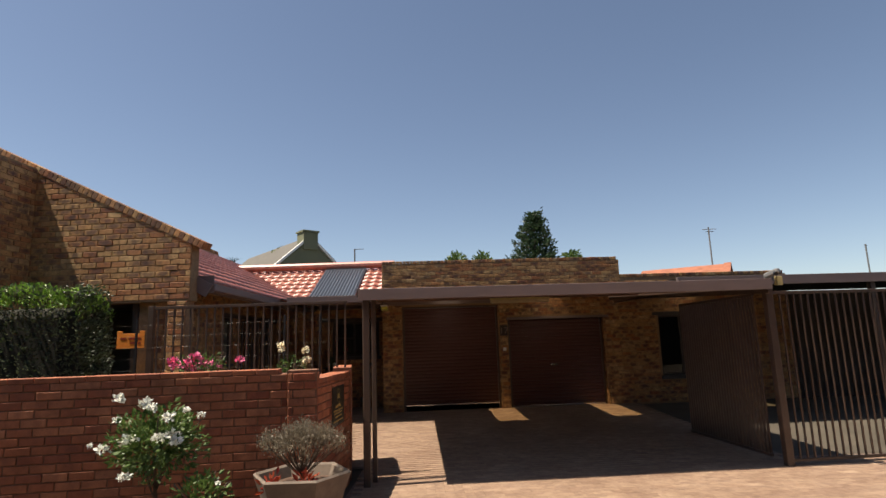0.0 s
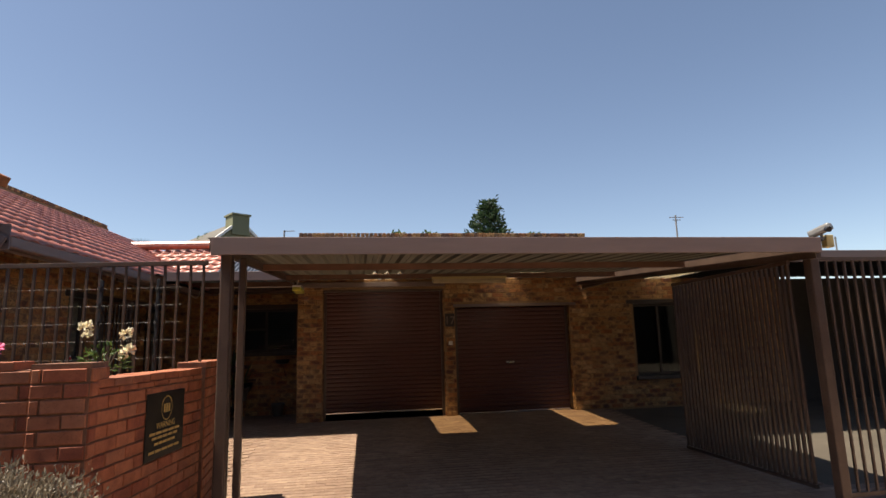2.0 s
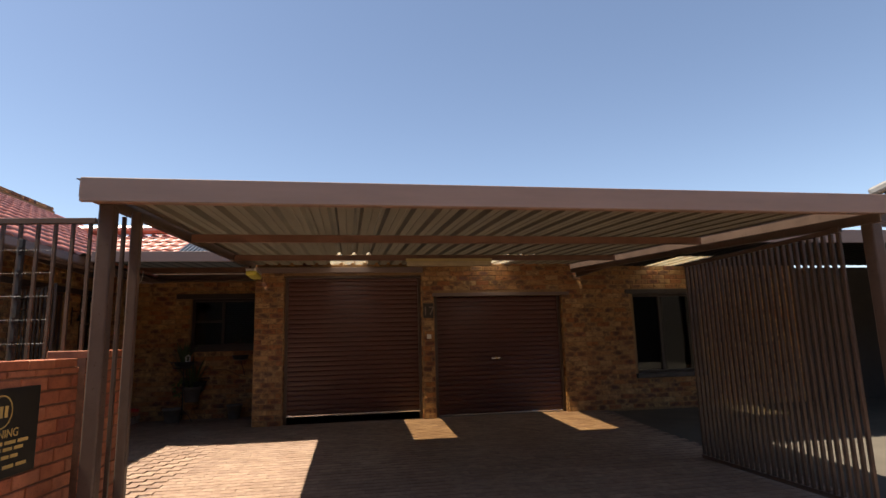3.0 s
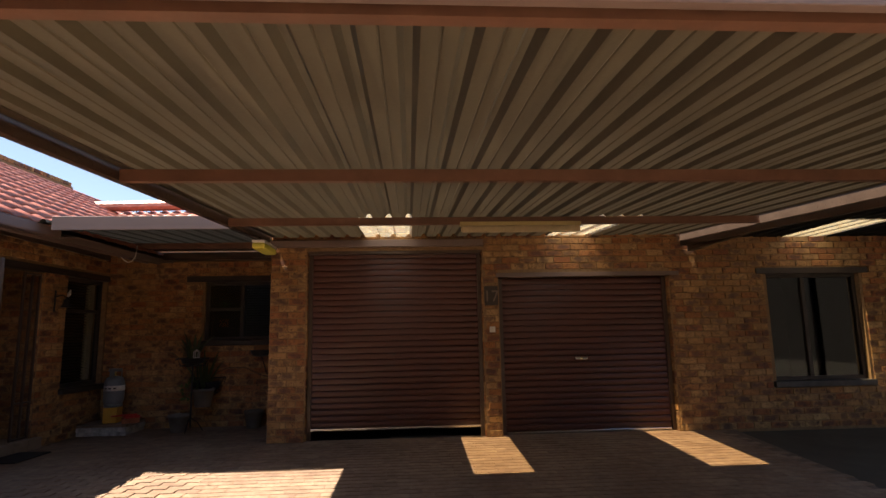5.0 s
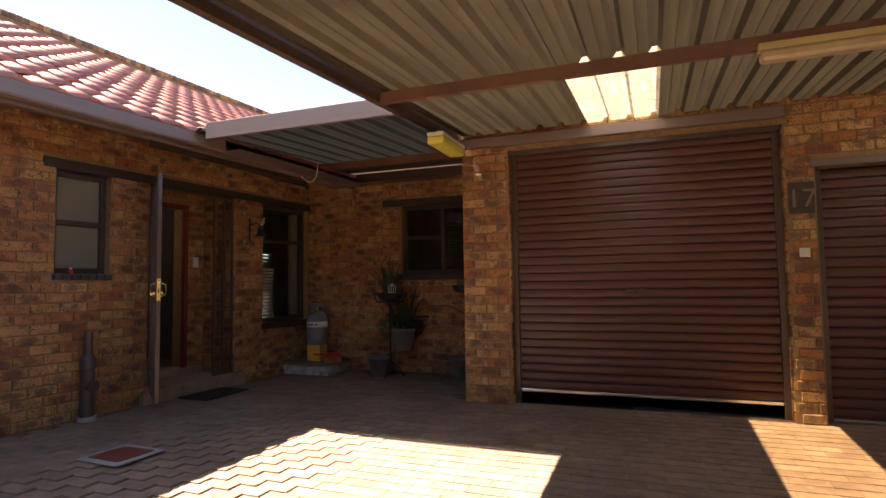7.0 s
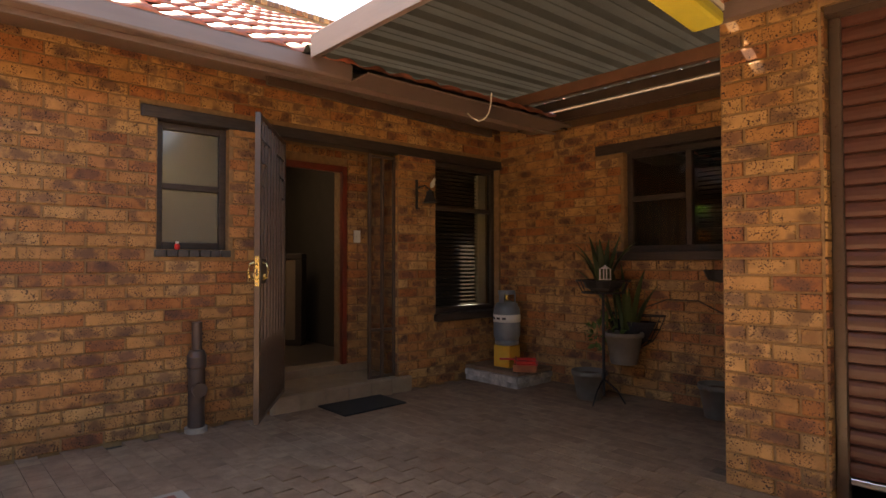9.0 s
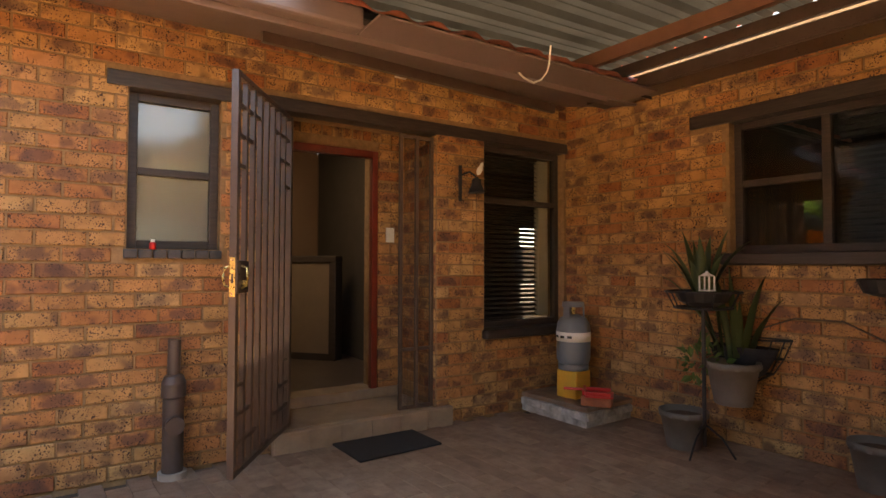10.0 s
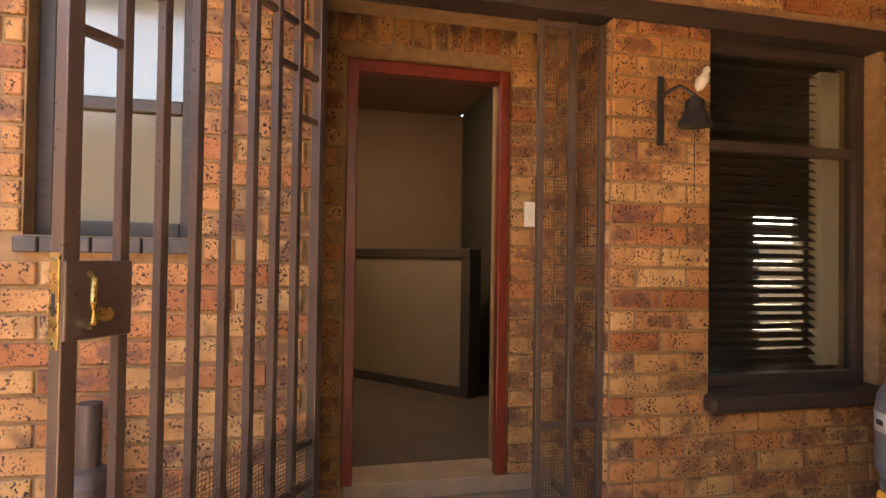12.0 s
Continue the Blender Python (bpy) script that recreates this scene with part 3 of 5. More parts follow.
w1 = window("window_1", "small dark timber window with two frosted panes", WEST, 10.97, 11.46, 1.27, 2.175, [], [[1.72]], FROST)
for i in range(7):
    part("sill_tile", box((10.955 + i * 0.074, -0.035, 1.215), (11.023 + i * 0.074, 0.10, 1.265), 0.005, None, pose(0, 0, 0)), DARKSILL, w1, "dark glazed sill tile" if i == 0 else "")
w2 = window("window_2", "tall dark timber window with a half lowered slatted blind", WEST, 13.46, 14.33, 0.68, 2.175, [], [[1.72]], GLASS)
part("window_sill", box((13.43, -0.06, 0.60), (14.36, 0.2, 0.675), 0.02), WOOD, w2)
w3 = window("window_3", "dark timber window with slatted blinds at the back of the alcove", NORTH, -1.35, -0.15, 1.27, 2.16, [-0.80], [[1.74], []], GLASS)
part("window_sill", box((-1.40, -0.05, 1.19), (-0.10, 0.2, 1.268), 0.01), WOOD, w3)
w4 = window("window_4", "dark timber garage window", G, 6.64, 7.97, 0.60, 2.03, [7.2], [[], []], GLASS)
part("window_sill", box((6.60, -0.05, 0.52), (8.01, 0.2, 0.598), 0.01), DARKSILL, w4, "dark window sill")


part("window_reveal", box((14.17, 0.15, 0.74), (14.278, 0.215, 2.12), 0.003), PLASTER, w2, "cream plastered reveal")


def blind(label, m, a0, a1, z0, z1, y, n, down=1.0, half=0.022, tilt=28):
    b = thing("slatted_blind", label, "blind", m)
    part("head_rail", box((a0, y - 0.02, z1 - 0.03), (a1, y + 0.02, z1), 0.003), WOOD, b)
    for i in range(n):
        z = z1 - 0.04 - i * (z1 - z0 - 0.05) / (n - 1) * down
        part("slat", box((a0, -half, -0.0015), (a1, half, 0.0015), 0, None, pose(0, y, z, tilt)), WOOD, b)
    return b


blind("dark slatted timber blind behind the tall window", WEST, 13.53, 14.16, 0.75, 2.14, 0.182, 34)
blind("dark slatted timber blind of the far room window", WEST, 16.3, 17.15, 0.26, 1.84, 3.03, 24, 1.0, 0.034, 58)
blind("dark slatted timber blind behind the alcove window", NORTH, -0.76, -0.22, 1.34, 2.12, 0.17, 20)


# ---- roller doors ----
def roller(label, a0, a1, z0, z1, depth, hz, side):
    d = thing("roller_door", label, "garage door", G, "roller doors of the garage")
    rows = int((z1 - z0) / 0.077)
    H = (z1 - z0) / rows
    for k in range(rows):
        z = z0 + k * H
        pr = [(0.0, 0.0), (-0.011, 0.008), (-0.014, H * 0.35), (-0.014, H * 0.65), (-0.010, H - 0.010), (0.0, H - 0.001)]
        v, f = [], []
        for x in (a0, a1):
            v += [(x, depth + p, z + q) for p, q in pr] + [(x, depth + 0.006, z + H - 0.001), (x, depth + 0.006, z)]
        n = len(pr) + 2
        for i in range(n):
            j = (i + 1) % n
            f.append((i, j, n + j, n + i))
        f += [tuple(range(n))[::-1], tuple(range(n, 2 * n))]
        raw("slat", v, f, DOOR_M, d)
    part("bottom_rail", box((a0, depth - 0.02, z0 - 0.03), (a1, depth + 0.02, z0), 0.004), CHROME, d, "metal bottom rail")
    for x0, x1 in ((a0 - 0.05, a0), (a1, a1 + 0.05)):
        part("guide", box((x0, depth - 0.04, 0.002), (x1, depth + 0.03, z1), 0.004), STEEL, d, "brown guide channel")
    hd = part("handle", box((hz[0] - 0.085, depth - 0.035, hz[1] - 0.018), (hz[0] + 0.085, depth - 0.017, hz[1] + 0.018), 0.005), CHROME if side else DOOR_M, d, "lock handle")
    part("lock", cyl((hz[0], depth - 0.05, hz[1]), (hz[0], depth - 0.034, hz[1]), 0.014), BRASS if side else BLACK, hd)
    return d


roller("maroon steel roller door raised a hand above the paving", 0.52, 2.69, 0.14, 2.39, 0.13, (1.58, 1.05), False)
roller("closed maroon steel roller door with a chrome handle", 3.02, 5.22, 0.035, 2.02, 0.13, (4.05, 0.95), True)
box_roll = part("door_header", box((0.47, 0.02, 2.36), (2.74, 0.2, 2.42), 0.004, None, G), STEEL, None)
tagged(box_roll, "brown steel header over the roller door", "beam", "", "structure")

# ---- carport ----
def roof_z(v):
    return 2.21 + 0.062 * (v + 6.0)


def sheet_mesh(width, v0, v1, ribs, zf, lift=0.0):
    """Trapezoid ribbed sheet, ribs along v."""
    bm = bmesh.new()
    pitch = width / ribs
    pts = []
    for i in range(ribs):
        u = i * pitch
        pts += [(u, 0), (u + pitch * 0.30, 0), (u + pitch * 0.33, 0.005), (u + pitch * 0.36, 0), (u + pitch * 0.62, 0), (u + pitch * 0.74, 0.036), (u + pitch * 0.88, 0.036)]
    pts.append((width, 0))
    n = 4
    rows = []
    for k in range(n + 1):
        v = v0 + (v1 - v0) * k / n
        rows.append([bm.verts.new((u, v, zf(v) + z + lift)) for u, z in pts])
    for a, b in zip(rows, rows[1:]):
        for i in range(len(pts) - 1):
            bm.faces.new((a[i], a[i + 1], b[i + 1], b[i]))
    bmesh.ops.solidify(bm, geom=bm.faces[:], thickness=0.0012)
    return bm


def shift_bm(bm, du):
    bmesh.ops.translate(bm, vec=(du, 0, 0), verts=bm.verts)
    return bm


def channel(p0, p1, w, h, t=0.004, lip=0.018):
    """A lipped C section from p0 to p1, open to the back."""
    p0, p1 = Vector(p0), Vector(p1)
    d = (p1 - p0).normalized()
    s, up = Vector((-d.y, d.x, 0)).normalized(), Vector((0, 0, 1))
    prof = [(0, 0), (w, 0), (w, lip), (w - t, lip), (w - t, t), (t, t), (t, h - t), (w - t, h - t), (w - t, h - lip), (w, h - lip), (w, h), (0, h)]
    bm = bmesh.new()
    a, b = ([bm.verts.new(p + s * x + up * z) for x, z in prof] for p in (p0, p1))
    for i in range(12):
        j = (i + 1) % 12
        bm.faces.new((a[i], a[j], b[j], b[i]))
    for r in (a, b):
        for q in ((0, 1, 2, 3, 4, 5), (0, 5, 6, 11), (6, 7, 8, 9, 10, 11)):
            bm.faces.new([r[k] for k in q])
    return bm


carport = thing("carport", "brown steel carport with a ribbed sheet roof against the garage", "carport", G)
for i in range(9):
    u = 0.6 * i + 0.02
    if i in (2, 6):
        part("roof_sheet", shift_bm(sheet_mesh(0.6, -5.98, -1.74, 3, roof_z), u), SHEET, carport)
        part("clear_sheet", shift_bm(sheet_mesh(0.6, -1.80, 0.0, 3, roof_z, 0.003), u), CLEAR, carport, "sunlit translucent roof sheet")
    else:
        part("roof_sheet", shift_bm(sheet_mesh(0.6, -5.98, 0.0, 3, roof_z), u), SHEET, carport)
part("fascia", box((-0.04, -6.02, 2.105), (5.50, -5.985, 2.25), 0.004), FASCIA, carport, "taupe painted front fascia")
part("front_beam", channel((-0.02, -5.90, 2.13), (5.48, -5.90, 2.13), 0.05, 0.11), PURLIN, carport, "red oxide front beam")
for v in (-3.83, -1.76):
    part("purlin", channel((0.0, v, roof_z(v) - 0.078), (5.46, v, roof_z(v) - 0.078), 0.05, 0.075), PURLIN, carport, "red oxide steel purlin")
part("wall_beam", box((0.0, -0.09, 2.44), (2.76, -0.03, 2.53), 0.004), FASCIA, carport)
for u in (-0.06, 5.46):
    bm = bmesh.new()
    vs = []
    for v in (-5.98, -0.04):
        z = roof_z(v)
        deep = 0.07 if u < 0 else 0.16
        vs += [bm.verts.new(c) for c in ((u, v, z - deep), (u + 0.055, v, z - deep), (u + 0.055, v, z + 0.03), (u, v, z + 0.03))]
    for i in range(4):
        j = (i + 1) % 4
        bm.faces.new((vs[i], vs[j], vs[4 + j], vs[4 + i]))
    bm.faces.new(vs[:4])
    bm.faces.new(vs[4:])
    part("side_beam", bm, STEEL, carport, "brown side beam")
    # strip added over the roof edge to stop a line of sun leaking in
    bm = bmesh.new()
    vs = []
    for v in (-5.98, -0.04):
        z = roof_z(v) + 0.037
        vs += [bm.verts.new(c) for c in ((u - 0.02, v, z), (u + 0.13, v, z), (u + 0.13, v, z + 0.004), (u - 0.02, v, z + 0.004))]
    for i in range(4):
        j = (i + 1) % 4
        bm.faces.new((vs[i], vs[j], vs[4 + j], vs[4 + i]))
    bm.faces.new(vs[:4])
    bm.faces.new(vs[4:])
    part("edge_light_stop", bm, SHEET, carport)
part("post", box((0.0, -5.86, slope(-5.8) - 0.02), (0.09, -5.77, 2.13), 0.012), STEEL, carport)
part("post", box((5.50, -5.86, slope(-5.8) - 0.02), (5.60, -5.76, 2.20), 0.012), STEEL, carport)
part("post", box((0.10, -5.62, slope(-5.6) - 0.02), (0.16, -5.56, 2.14), 0.01), STEEL, carport)
part("stop_bar", box((0.02, -5.55, -0.2), (0.045, -5.525, 2.12), 0.004), STEEL, carport)

# alcove lean-to
leanto = thing("alcove_roof", "ribbed sheet lean-to roof over the entrance alcove", "roof", G)
lean_z = lambda v: 2.53 + 0.06 * (v + 1.35)
for i in range(3):
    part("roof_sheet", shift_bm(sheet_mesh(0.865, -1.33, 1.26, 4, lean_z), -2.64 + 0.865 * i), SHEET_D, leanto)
part("fascia", box((-1.92, -1.37, 2.44), (-0.065, -1.335, 2.585), 0.004), FASCIA, leanto, "pale taupe fascia")
part("beam", channel((-2.5, 0.75, 2.562), (-0.03, 0.75, 2.562), 0.05, 0.09), PURLIN, leanto, "red oxide beam")
part("beam", box((-2.62, 1.19, 2.60), (-0.05, 1.23, 2.681), 0.003), STEEL, leanto)
part("edge_beam", box((-2.66, -1.30, 2.46), (-2.62, 1.15, 2.53), 0.003), STEEL, leanto)

# eaves and gutters of the house
bm = bmesh.new()
ends = [[bm.verts.new((x, y, z)) for x, z in ((-4.375, 2.60), (-3.622, 2.425), (-3.622, 2.445), (-4.375, 2.62))] for y in (8.35, 14.36)]
for i in range(4):
    bm.faces.new((ends[0][i], ends[0][(i + 1) % 4], ends[1][(i + 1) % 4], ends[1][i]))
bm.faces.new(ends[0])
bm.faces.new(ends[1])
eave = tagged(part("soffit", bm, FASCIA, None), "taupe painted soffit under the eaves", "soffit", "", "structure")
tagged(part("soffit", box((-3.598, 12.005, 2.43), (-3.32, 14.2, 2.445), 0.003), FASCIA, None), "taupe painted valley board beside the alcove roof", "soffit", "", "structure")
tagged(part("fascia_board", box((-3.62, 8.35, 2.395), (-3.60, 14.0, 2.52), 0.003), FASCIA, None), "brown fascia board", "fascia", "", "structure")
tagged(part("gutter", box((-3.598, 8.35, 2.42), (-3.49, 12.0, 2.545), 0.02), FASCIA, None), "taupe painted box gutter along the eaves", "gutter", "", "structure")
tagged(part("wall_plate_edge", box((-2.36, -0.238, 2.501), (0.0, -0.22, 2.588), 0.003, None, NORTH), STEEL, None), "brown painted edge board", "beam", "", "structure")
tagged(part("wall_plate", box((-2.36, -0.24, 2.48), (0.0, -0.003, 2.50), 0.004, None, NORTH), STEEL, None), "brown painted wall plate", "beam", "", "structure")


# ---- tiled roofs ----
def tile_shape(w, l):
    v, f = [], []
    n = 8
    for k, (y, lift) in enumerate(((0, 0.024), (l, 0.0))):
        for i in range(n + 1):
            a = i / n
            z = 0.034 * (0.5 - 0.5 * math.cos(2 * math.pi * a)) ** 1.4 + lift
            v.append((a * w, y, z))
    for i in range(n + 1):
        v.append((v[i][0], 0.004, v[i][2] - 0.010 - 0.026 * (0.5 - 0.5 * math.cos(2 * math.pi * i / n)) ** 3))
    for i in range(n):
        f.append((i, i + 1, n + 2 + i, n + 1 + i))
        f.append((2 * (n + 1) + i, 2 * (n + 1) + i + 1, i + 1, i))
    return v, f


def tiled(name, label, m, nw, nl, parts_first, clip=None):
    """m maps across, up the slope, out."""
    r = thing(name, label, "roof", None, "", "structure")
    w, l = 0.25, 0.345
    verts, faces = [], []
    v0, f0 = tile_shape(w - 0.004, l + 0.03)
    me = bpy.data.meshes.new("tile")
    me.from_pydata(v0, [], f0)
    me.materials.append(TILE_P)
    for p in me.polygons:
        p.use_smooth = True
    rnd = random.Random(3)
    cells = [(i, j) for j in range(nl) for i in range(nw) if clip is None or clip(i * w, j * l)]
    for c, (i, j) in enumerate(cells):
        if c < parts_first:
            ob = new("tile", me)
            ob.parent = r
            ob.matrix_basis = m @ pose(i * w, j * l, rnd.uniform(0, 0.004), rnd.uniform(-0.5, 0.5), 0, rnd.uniform(-0.5, 0.5))
        else:
            s = m @ pose(i * w, j * l, rnd.uniform(0, 0.004))
            n = len(verts)
            verts += [tuple(s @ Vector(p)) for p in v0]
            faces += [tuple(q + n for q in f) for f in f0]
    if verts:
        raw("tile_field", verts, faces, TILE_I, r, "", "stuff", True)
    part("underlay", box((0, 0, -0.06), (nw * w, nl * l, -0.03), 0, None, m), WOOD, r)
    return r


SL = math.degrees(math.atan2(4.42 - 2.62, 3.4))
# slope rises to the west from the gutter: across runs along y
ROOF_W = Matrix(((0, -math.cos(radians(SL)), math.sin(radians(SL)), -3.50), (1, 0, 0, 8.33), (0, math.sin(radians(SL)), math.cos(radians(SL)), 2.515), (0, 0, 0, 1)))
tiled("roof_west", "red clay tiled roof slope sunlit in ribs", ROOF_W, 44, 12, 300)
a = radians(25)
ROOF_N = Matrix(((1, 0, 0, -6.4), (0, math.cos(a), -math.sin(a), 14.62), (0, math.sin(a), math.cos(a), 2.72), (0, 0, 0, 1)))
rn = tiled("roof_north", "red clay tiled roof slope behind the alcove", ROOF_N, 19, 8, 100)
part("ridge", cyl((-6.4, 16.98, 4.00), (-1.55, 16.98, 4.00), 0.11, 10), TILE_P, rn, "clay ridge capping")
part("bargeboard", box((-0.045, 0.0, -0.21), (-0.02, 3.7, 0.0), 0.003, None, ROOF_W), FASCIA, bpy.data.objects["roof_west"], "taupe painted bargeboard")
part("eave_end", box((-4.37, 8.335, 2.40), (-3.50, 8.349, 2.66)), FASCIA, bpy.data.objects["roof_west"], "taupe painted eave end")
pnl = thing("solar_panel", "dark ribbed solar heating panel lying on the roof tiles", "solar panel", ROOF_N)
part("panel_board", box((2.75, 0.15, 0.06), (3.98, 2.7, 0.085), 0.004), PANEL, pnl)
for i in range(14):
    part("tube", cyl((2.80 + i * 0.087, 0.15, 0.095), (2.80 + i * 0.087, 2.7, 0.095), 0.02, 6), PANEL, pnl)

# brick parapet along the top of the west roof
PAR = plane_at(-7.2, 0, 90)
bm = box((-7.42, 8.33, 3.6), (-7.2, 17.45, 4.56))
box((-7.42, 17.45, 3.6), (-7.2, 19.6, 4.40), 0, bm)
wall_ridge = tagged(part("wall_ridge", bm, MORTAR, None), "brick parapet along the top of the tiled roof", "wall", "", "structure")

# ---- gates and fences ----
def bars(name, label, m, length, z0, z1, step, w=0.022, rail=0.04, group="", cat="fence", mid=()):
    g = thing(name, label, cat, m, group)
    part("top_rail", box((0, -rail / 2, z1 - rail), (length, rail / 2, z1), 0.003), STEEL, g)
    part("bottom_rail", box((0, -rail / 2, z0), (length, rail / 2, z0 + rail), 0.003), STEEL, g)
    for z in mid:
        part("middle_rail", box((0, -rail / 2, z), (length, rail / 2, z + rail), 0.003), STEEL, g)
    n = int(length / step)
    x0 = (length - n * step) / 2
    me = None
    for i in range(n + 1):
        x = x0 + i * step
        if me is None:
            b = part("bar", box((-w / 2, -w / 2, z0 + rail), (w / 2, w / 2, z1 - rail), 0.002), STEEL, g)
            me = b.data
            b.matrix_basis = pose(x, 0, 0)
        else:
            b = new("bar", me)
            b.parent = g
            b.matrix_basis = pose(x, 0, 0)
    return g


bars("bar_fence", "brown steel bar fence above the rose bed", pose(-4.10, 7.84, 0, 0, 0, -0.5), 2.72, 1.0, 2.17, 0.115, group="front fences")
bars("sliding_gate", "open brown steel bar gate swung back along the carport side", G @ pose(5.46, -5.62, 0, 0, 0, 90), 2.15, -0.12, 2.08, 0.075, 0.028, cat="gate")
bars("bar_fence", "brown steel bar fence beside the carport post", G @ pose(5.62, -5.80, 0, 0, 0, 2), 4.2, -0.16, 2.09, 0.105, group="front fences")

# pale slab added behind the far room so its window looks bright
tagged(part("pavement_bounce", box((-13.0, 14.0, -0.02), (-7.72, 22.0, 0.03)), CONC, None), "pale concrete slab added to brighten the far room window", "paving", "", "structure")

# front wall and shed to the east
bm = box((5.7, -3.02, 2.44), (15.9, -2.98, 2.62), 0.004)
east = thing("neighbour_carport", "neighbouring carport with a taupe fascia and dark sheet roof", "carport", G)
part("fascia", bm, FASCIA, east, "taupe fascia")
for i in range(17):
    u = 5.72 + 0.6 * i
    if i == 2:
        part("clear_sheet", shift_bm(sheet_mesh(0.6, -1.2, 0.0, 3, lambda v: 2.54), u), CLEAR, east, "sunlit translucent roof sheet")
        part("roof_sheet", shift_bm(sheet_mesh(0.6, -2.97, -1.15, 3, lambda v: 2.54), u), SHEET_D, east)
    else:
        part("roof_sheet", shift_bm(sheet_mesh(0.6, -2.97, 0.0, 3, lambda v: 2.54), u), SHEET_D, east)
part("side_beam", box((5.56, -2.97, 2.35), (5.62, -0.02, 2.56), 0.004), STEEL, east)
# hidden strip added across the roof gap, blocks a sun streak on the wall
part("joint_light_stop", box((5.592, -2.97, 2.579), (5.80, -0.012, 2.584)), SHEET_D, east, "dark sheet strip added to keep sun out of the roof gap")
part("post", box((9.6, -2.95, -0.1), (9.7, -2.85, 2.44), 0.01), STEEL, east)
# near-black walls stand in for the shade beyond the east fence
tagged(part("wall_east", box((10.005, 0.0, -0.2), (16.0, 0.22, 2.5), 0, None, G), SHADE_DARK, None), kind="structure")
tagged(part("wall_east", box((16.0, -6.0, -0.2), (16.2, 0.22, 2.4), 0, None, G), SHADE_DARK, None), kind="structure")
room("wall_room_gable", pose(0, gable_y, 0), -8.0, -4.70, -0.1, 2.30, 0.221, 2.0, SHADE_DARK)
tagged(part("wall_gable_sill", box((-8.0, gable_y + 0.01, -0.1), (-4.09, gable_y + 0.20, 1.22)), MORTAR, None), kind="structure")


# ---- planting ----
def leaves(name, centres, size, material, parent, seed, label="", kind="stuff", long=2.0):
    """Folded leaves: centres are (point, outward)."""
    r = random.Random(seed)
    verts, faces = [], []
    for p, o in centres:
        d = (Vector(o) + Vector((r.uniform(-1, 1), r.uniform(-1, 1), r.uniform(-0.7, 1)))).normalized()
        s = d.cross(Vector((r.uniform(-1, 1), r.uniform(-1, 1), r.uniform(-1, 1)))).normalized()
        k = size * r.uniform(0.6, 1.3)
        u = d.cross(s) * k * 0.18
        p = Vector(p)
        n = len(verts)
        verts += [tuple(p), tuple(p + d * k * long / 2 + s * k / 2 + u), tuple(p + d * k * long), tuple(p + d * k * long / 2 - s * k / 2 + u)]
        faces += [(n, n + 1, n + 2), (n, n + 2, n + 3)]
    return raw(name, verts, faces, material, parent, label, kind)


def ball_points(c, rad, n, seed, inner=0.55, squash=1.0, low=-1.0):
    r = random.Random(seed)
    out = []
    while len(out) < n:
        v = Vector((r.gauss(0, 1), r.gauss(0, 1), r.gauss(0, 1))).normalized()
        if v.z < low:
            continue
        lump = 1 + 0.22 * math.sin(5 * v.x + seed) * math.cos(4 * v.y + 2 * v.z)
        k = rad * lump * r.uniform(inner, 1)
        out.append((Vector(c) + Vector((v.x * k, v.y * k, v.z * k * squash)), v))
    return out


def rose_bush(label, x, y, base, crown, rad, n, blooms, colour, seed, leafy=True):
    b = thing("rose_bush", label, "rose bush", pose(x, y, base))
    r = random.Random(seed)
    h = crown - base
    stems = tube([(0, 0, 0), (0.02, 0.01, h * 0.5), (0, 0, h * 0.8)], 0.012)
    for i in range(9):
        a = i * 0.7 + r.random()
        tube([(0, 0, h * 0.55), (0.3 * rad * math.cos(a), 0.3 * rad * math.sin(a), h * 0.85), (rad * math.cos(a), rad * 0.8 * math.sin(a), h + rad * r.uniform(-0.3, 0.7))], 0.005, 5, stems)
    part("woody_stem", stems, BARK, b, "thorny brown stems")
    leaves("leaves", ball_points((0, 0, h), rad, n, seed, 0.4, 0.75), 0.028, LEAF, b, seed, "small green leaves")
    for i, (dx, dy, dz, rr) in enumerate(blooms):
        leaves("bloom", ball_points((dx, dy, h + dz), rr * 0.75, 46, seed + i, 0.35, 0.8, -0.6), rr * 0.55, colour, b, seed + i, "", "", 1.2)
    return b


rose_bush("white rose bush in bloom in front of the garden wall", -2.50, 4.9, -0.2, 0.78, 0.38, 2300,
          [(-0.22, -0.2, 0.38, 0.05), (-0.03, -0.15, 0.33, 0.06), (0.05, -0.2, 0.30, 0.05), (0.20, -0.22, 0.22, 0.055), (0.23, -0.2, 0.08, 0.065), (0.14, -0.25, 0.06, 0.05), (-0.07, -0.3, 0.06, 0.06), (-0.33, -0.2, -0.02, 0.055),
           (0.42, -0.1, 0.22, 0.035), (0.32, -0.15, 0.27, 0.035), (-0.28, -0.1, 0.20, 0.045), (-0.09, -0.3, -0.22, 0.05), (-0.5, -0.1, 0.0, 0.025), (0.27, -0.22, 0.03, 0.05)], ROSEW, 4)
rose_bush("young rose bush with a few buds below the white roses", -2.02, 4.7, -0.2, 0.40, 0.22, 420, [(0.18, -0.1, 0.1, 0.025)], ROSEW, 14)
pinks = [(-0.35, 0.0, 0.1, 0.07), (-0.15, 0.0, 0.08, 0.085), (-0.03, -0.08, 0.12, 0.09), (0.06, 0.0, 0.07, 0.08), (-0.10, -0.1, 0.02, 0.07), (0.42, 0.1, 0.1, 0.06), (-0.28, -0.05, 0.05, 0.05), (0.22, 0, 0.04, 0.04)]
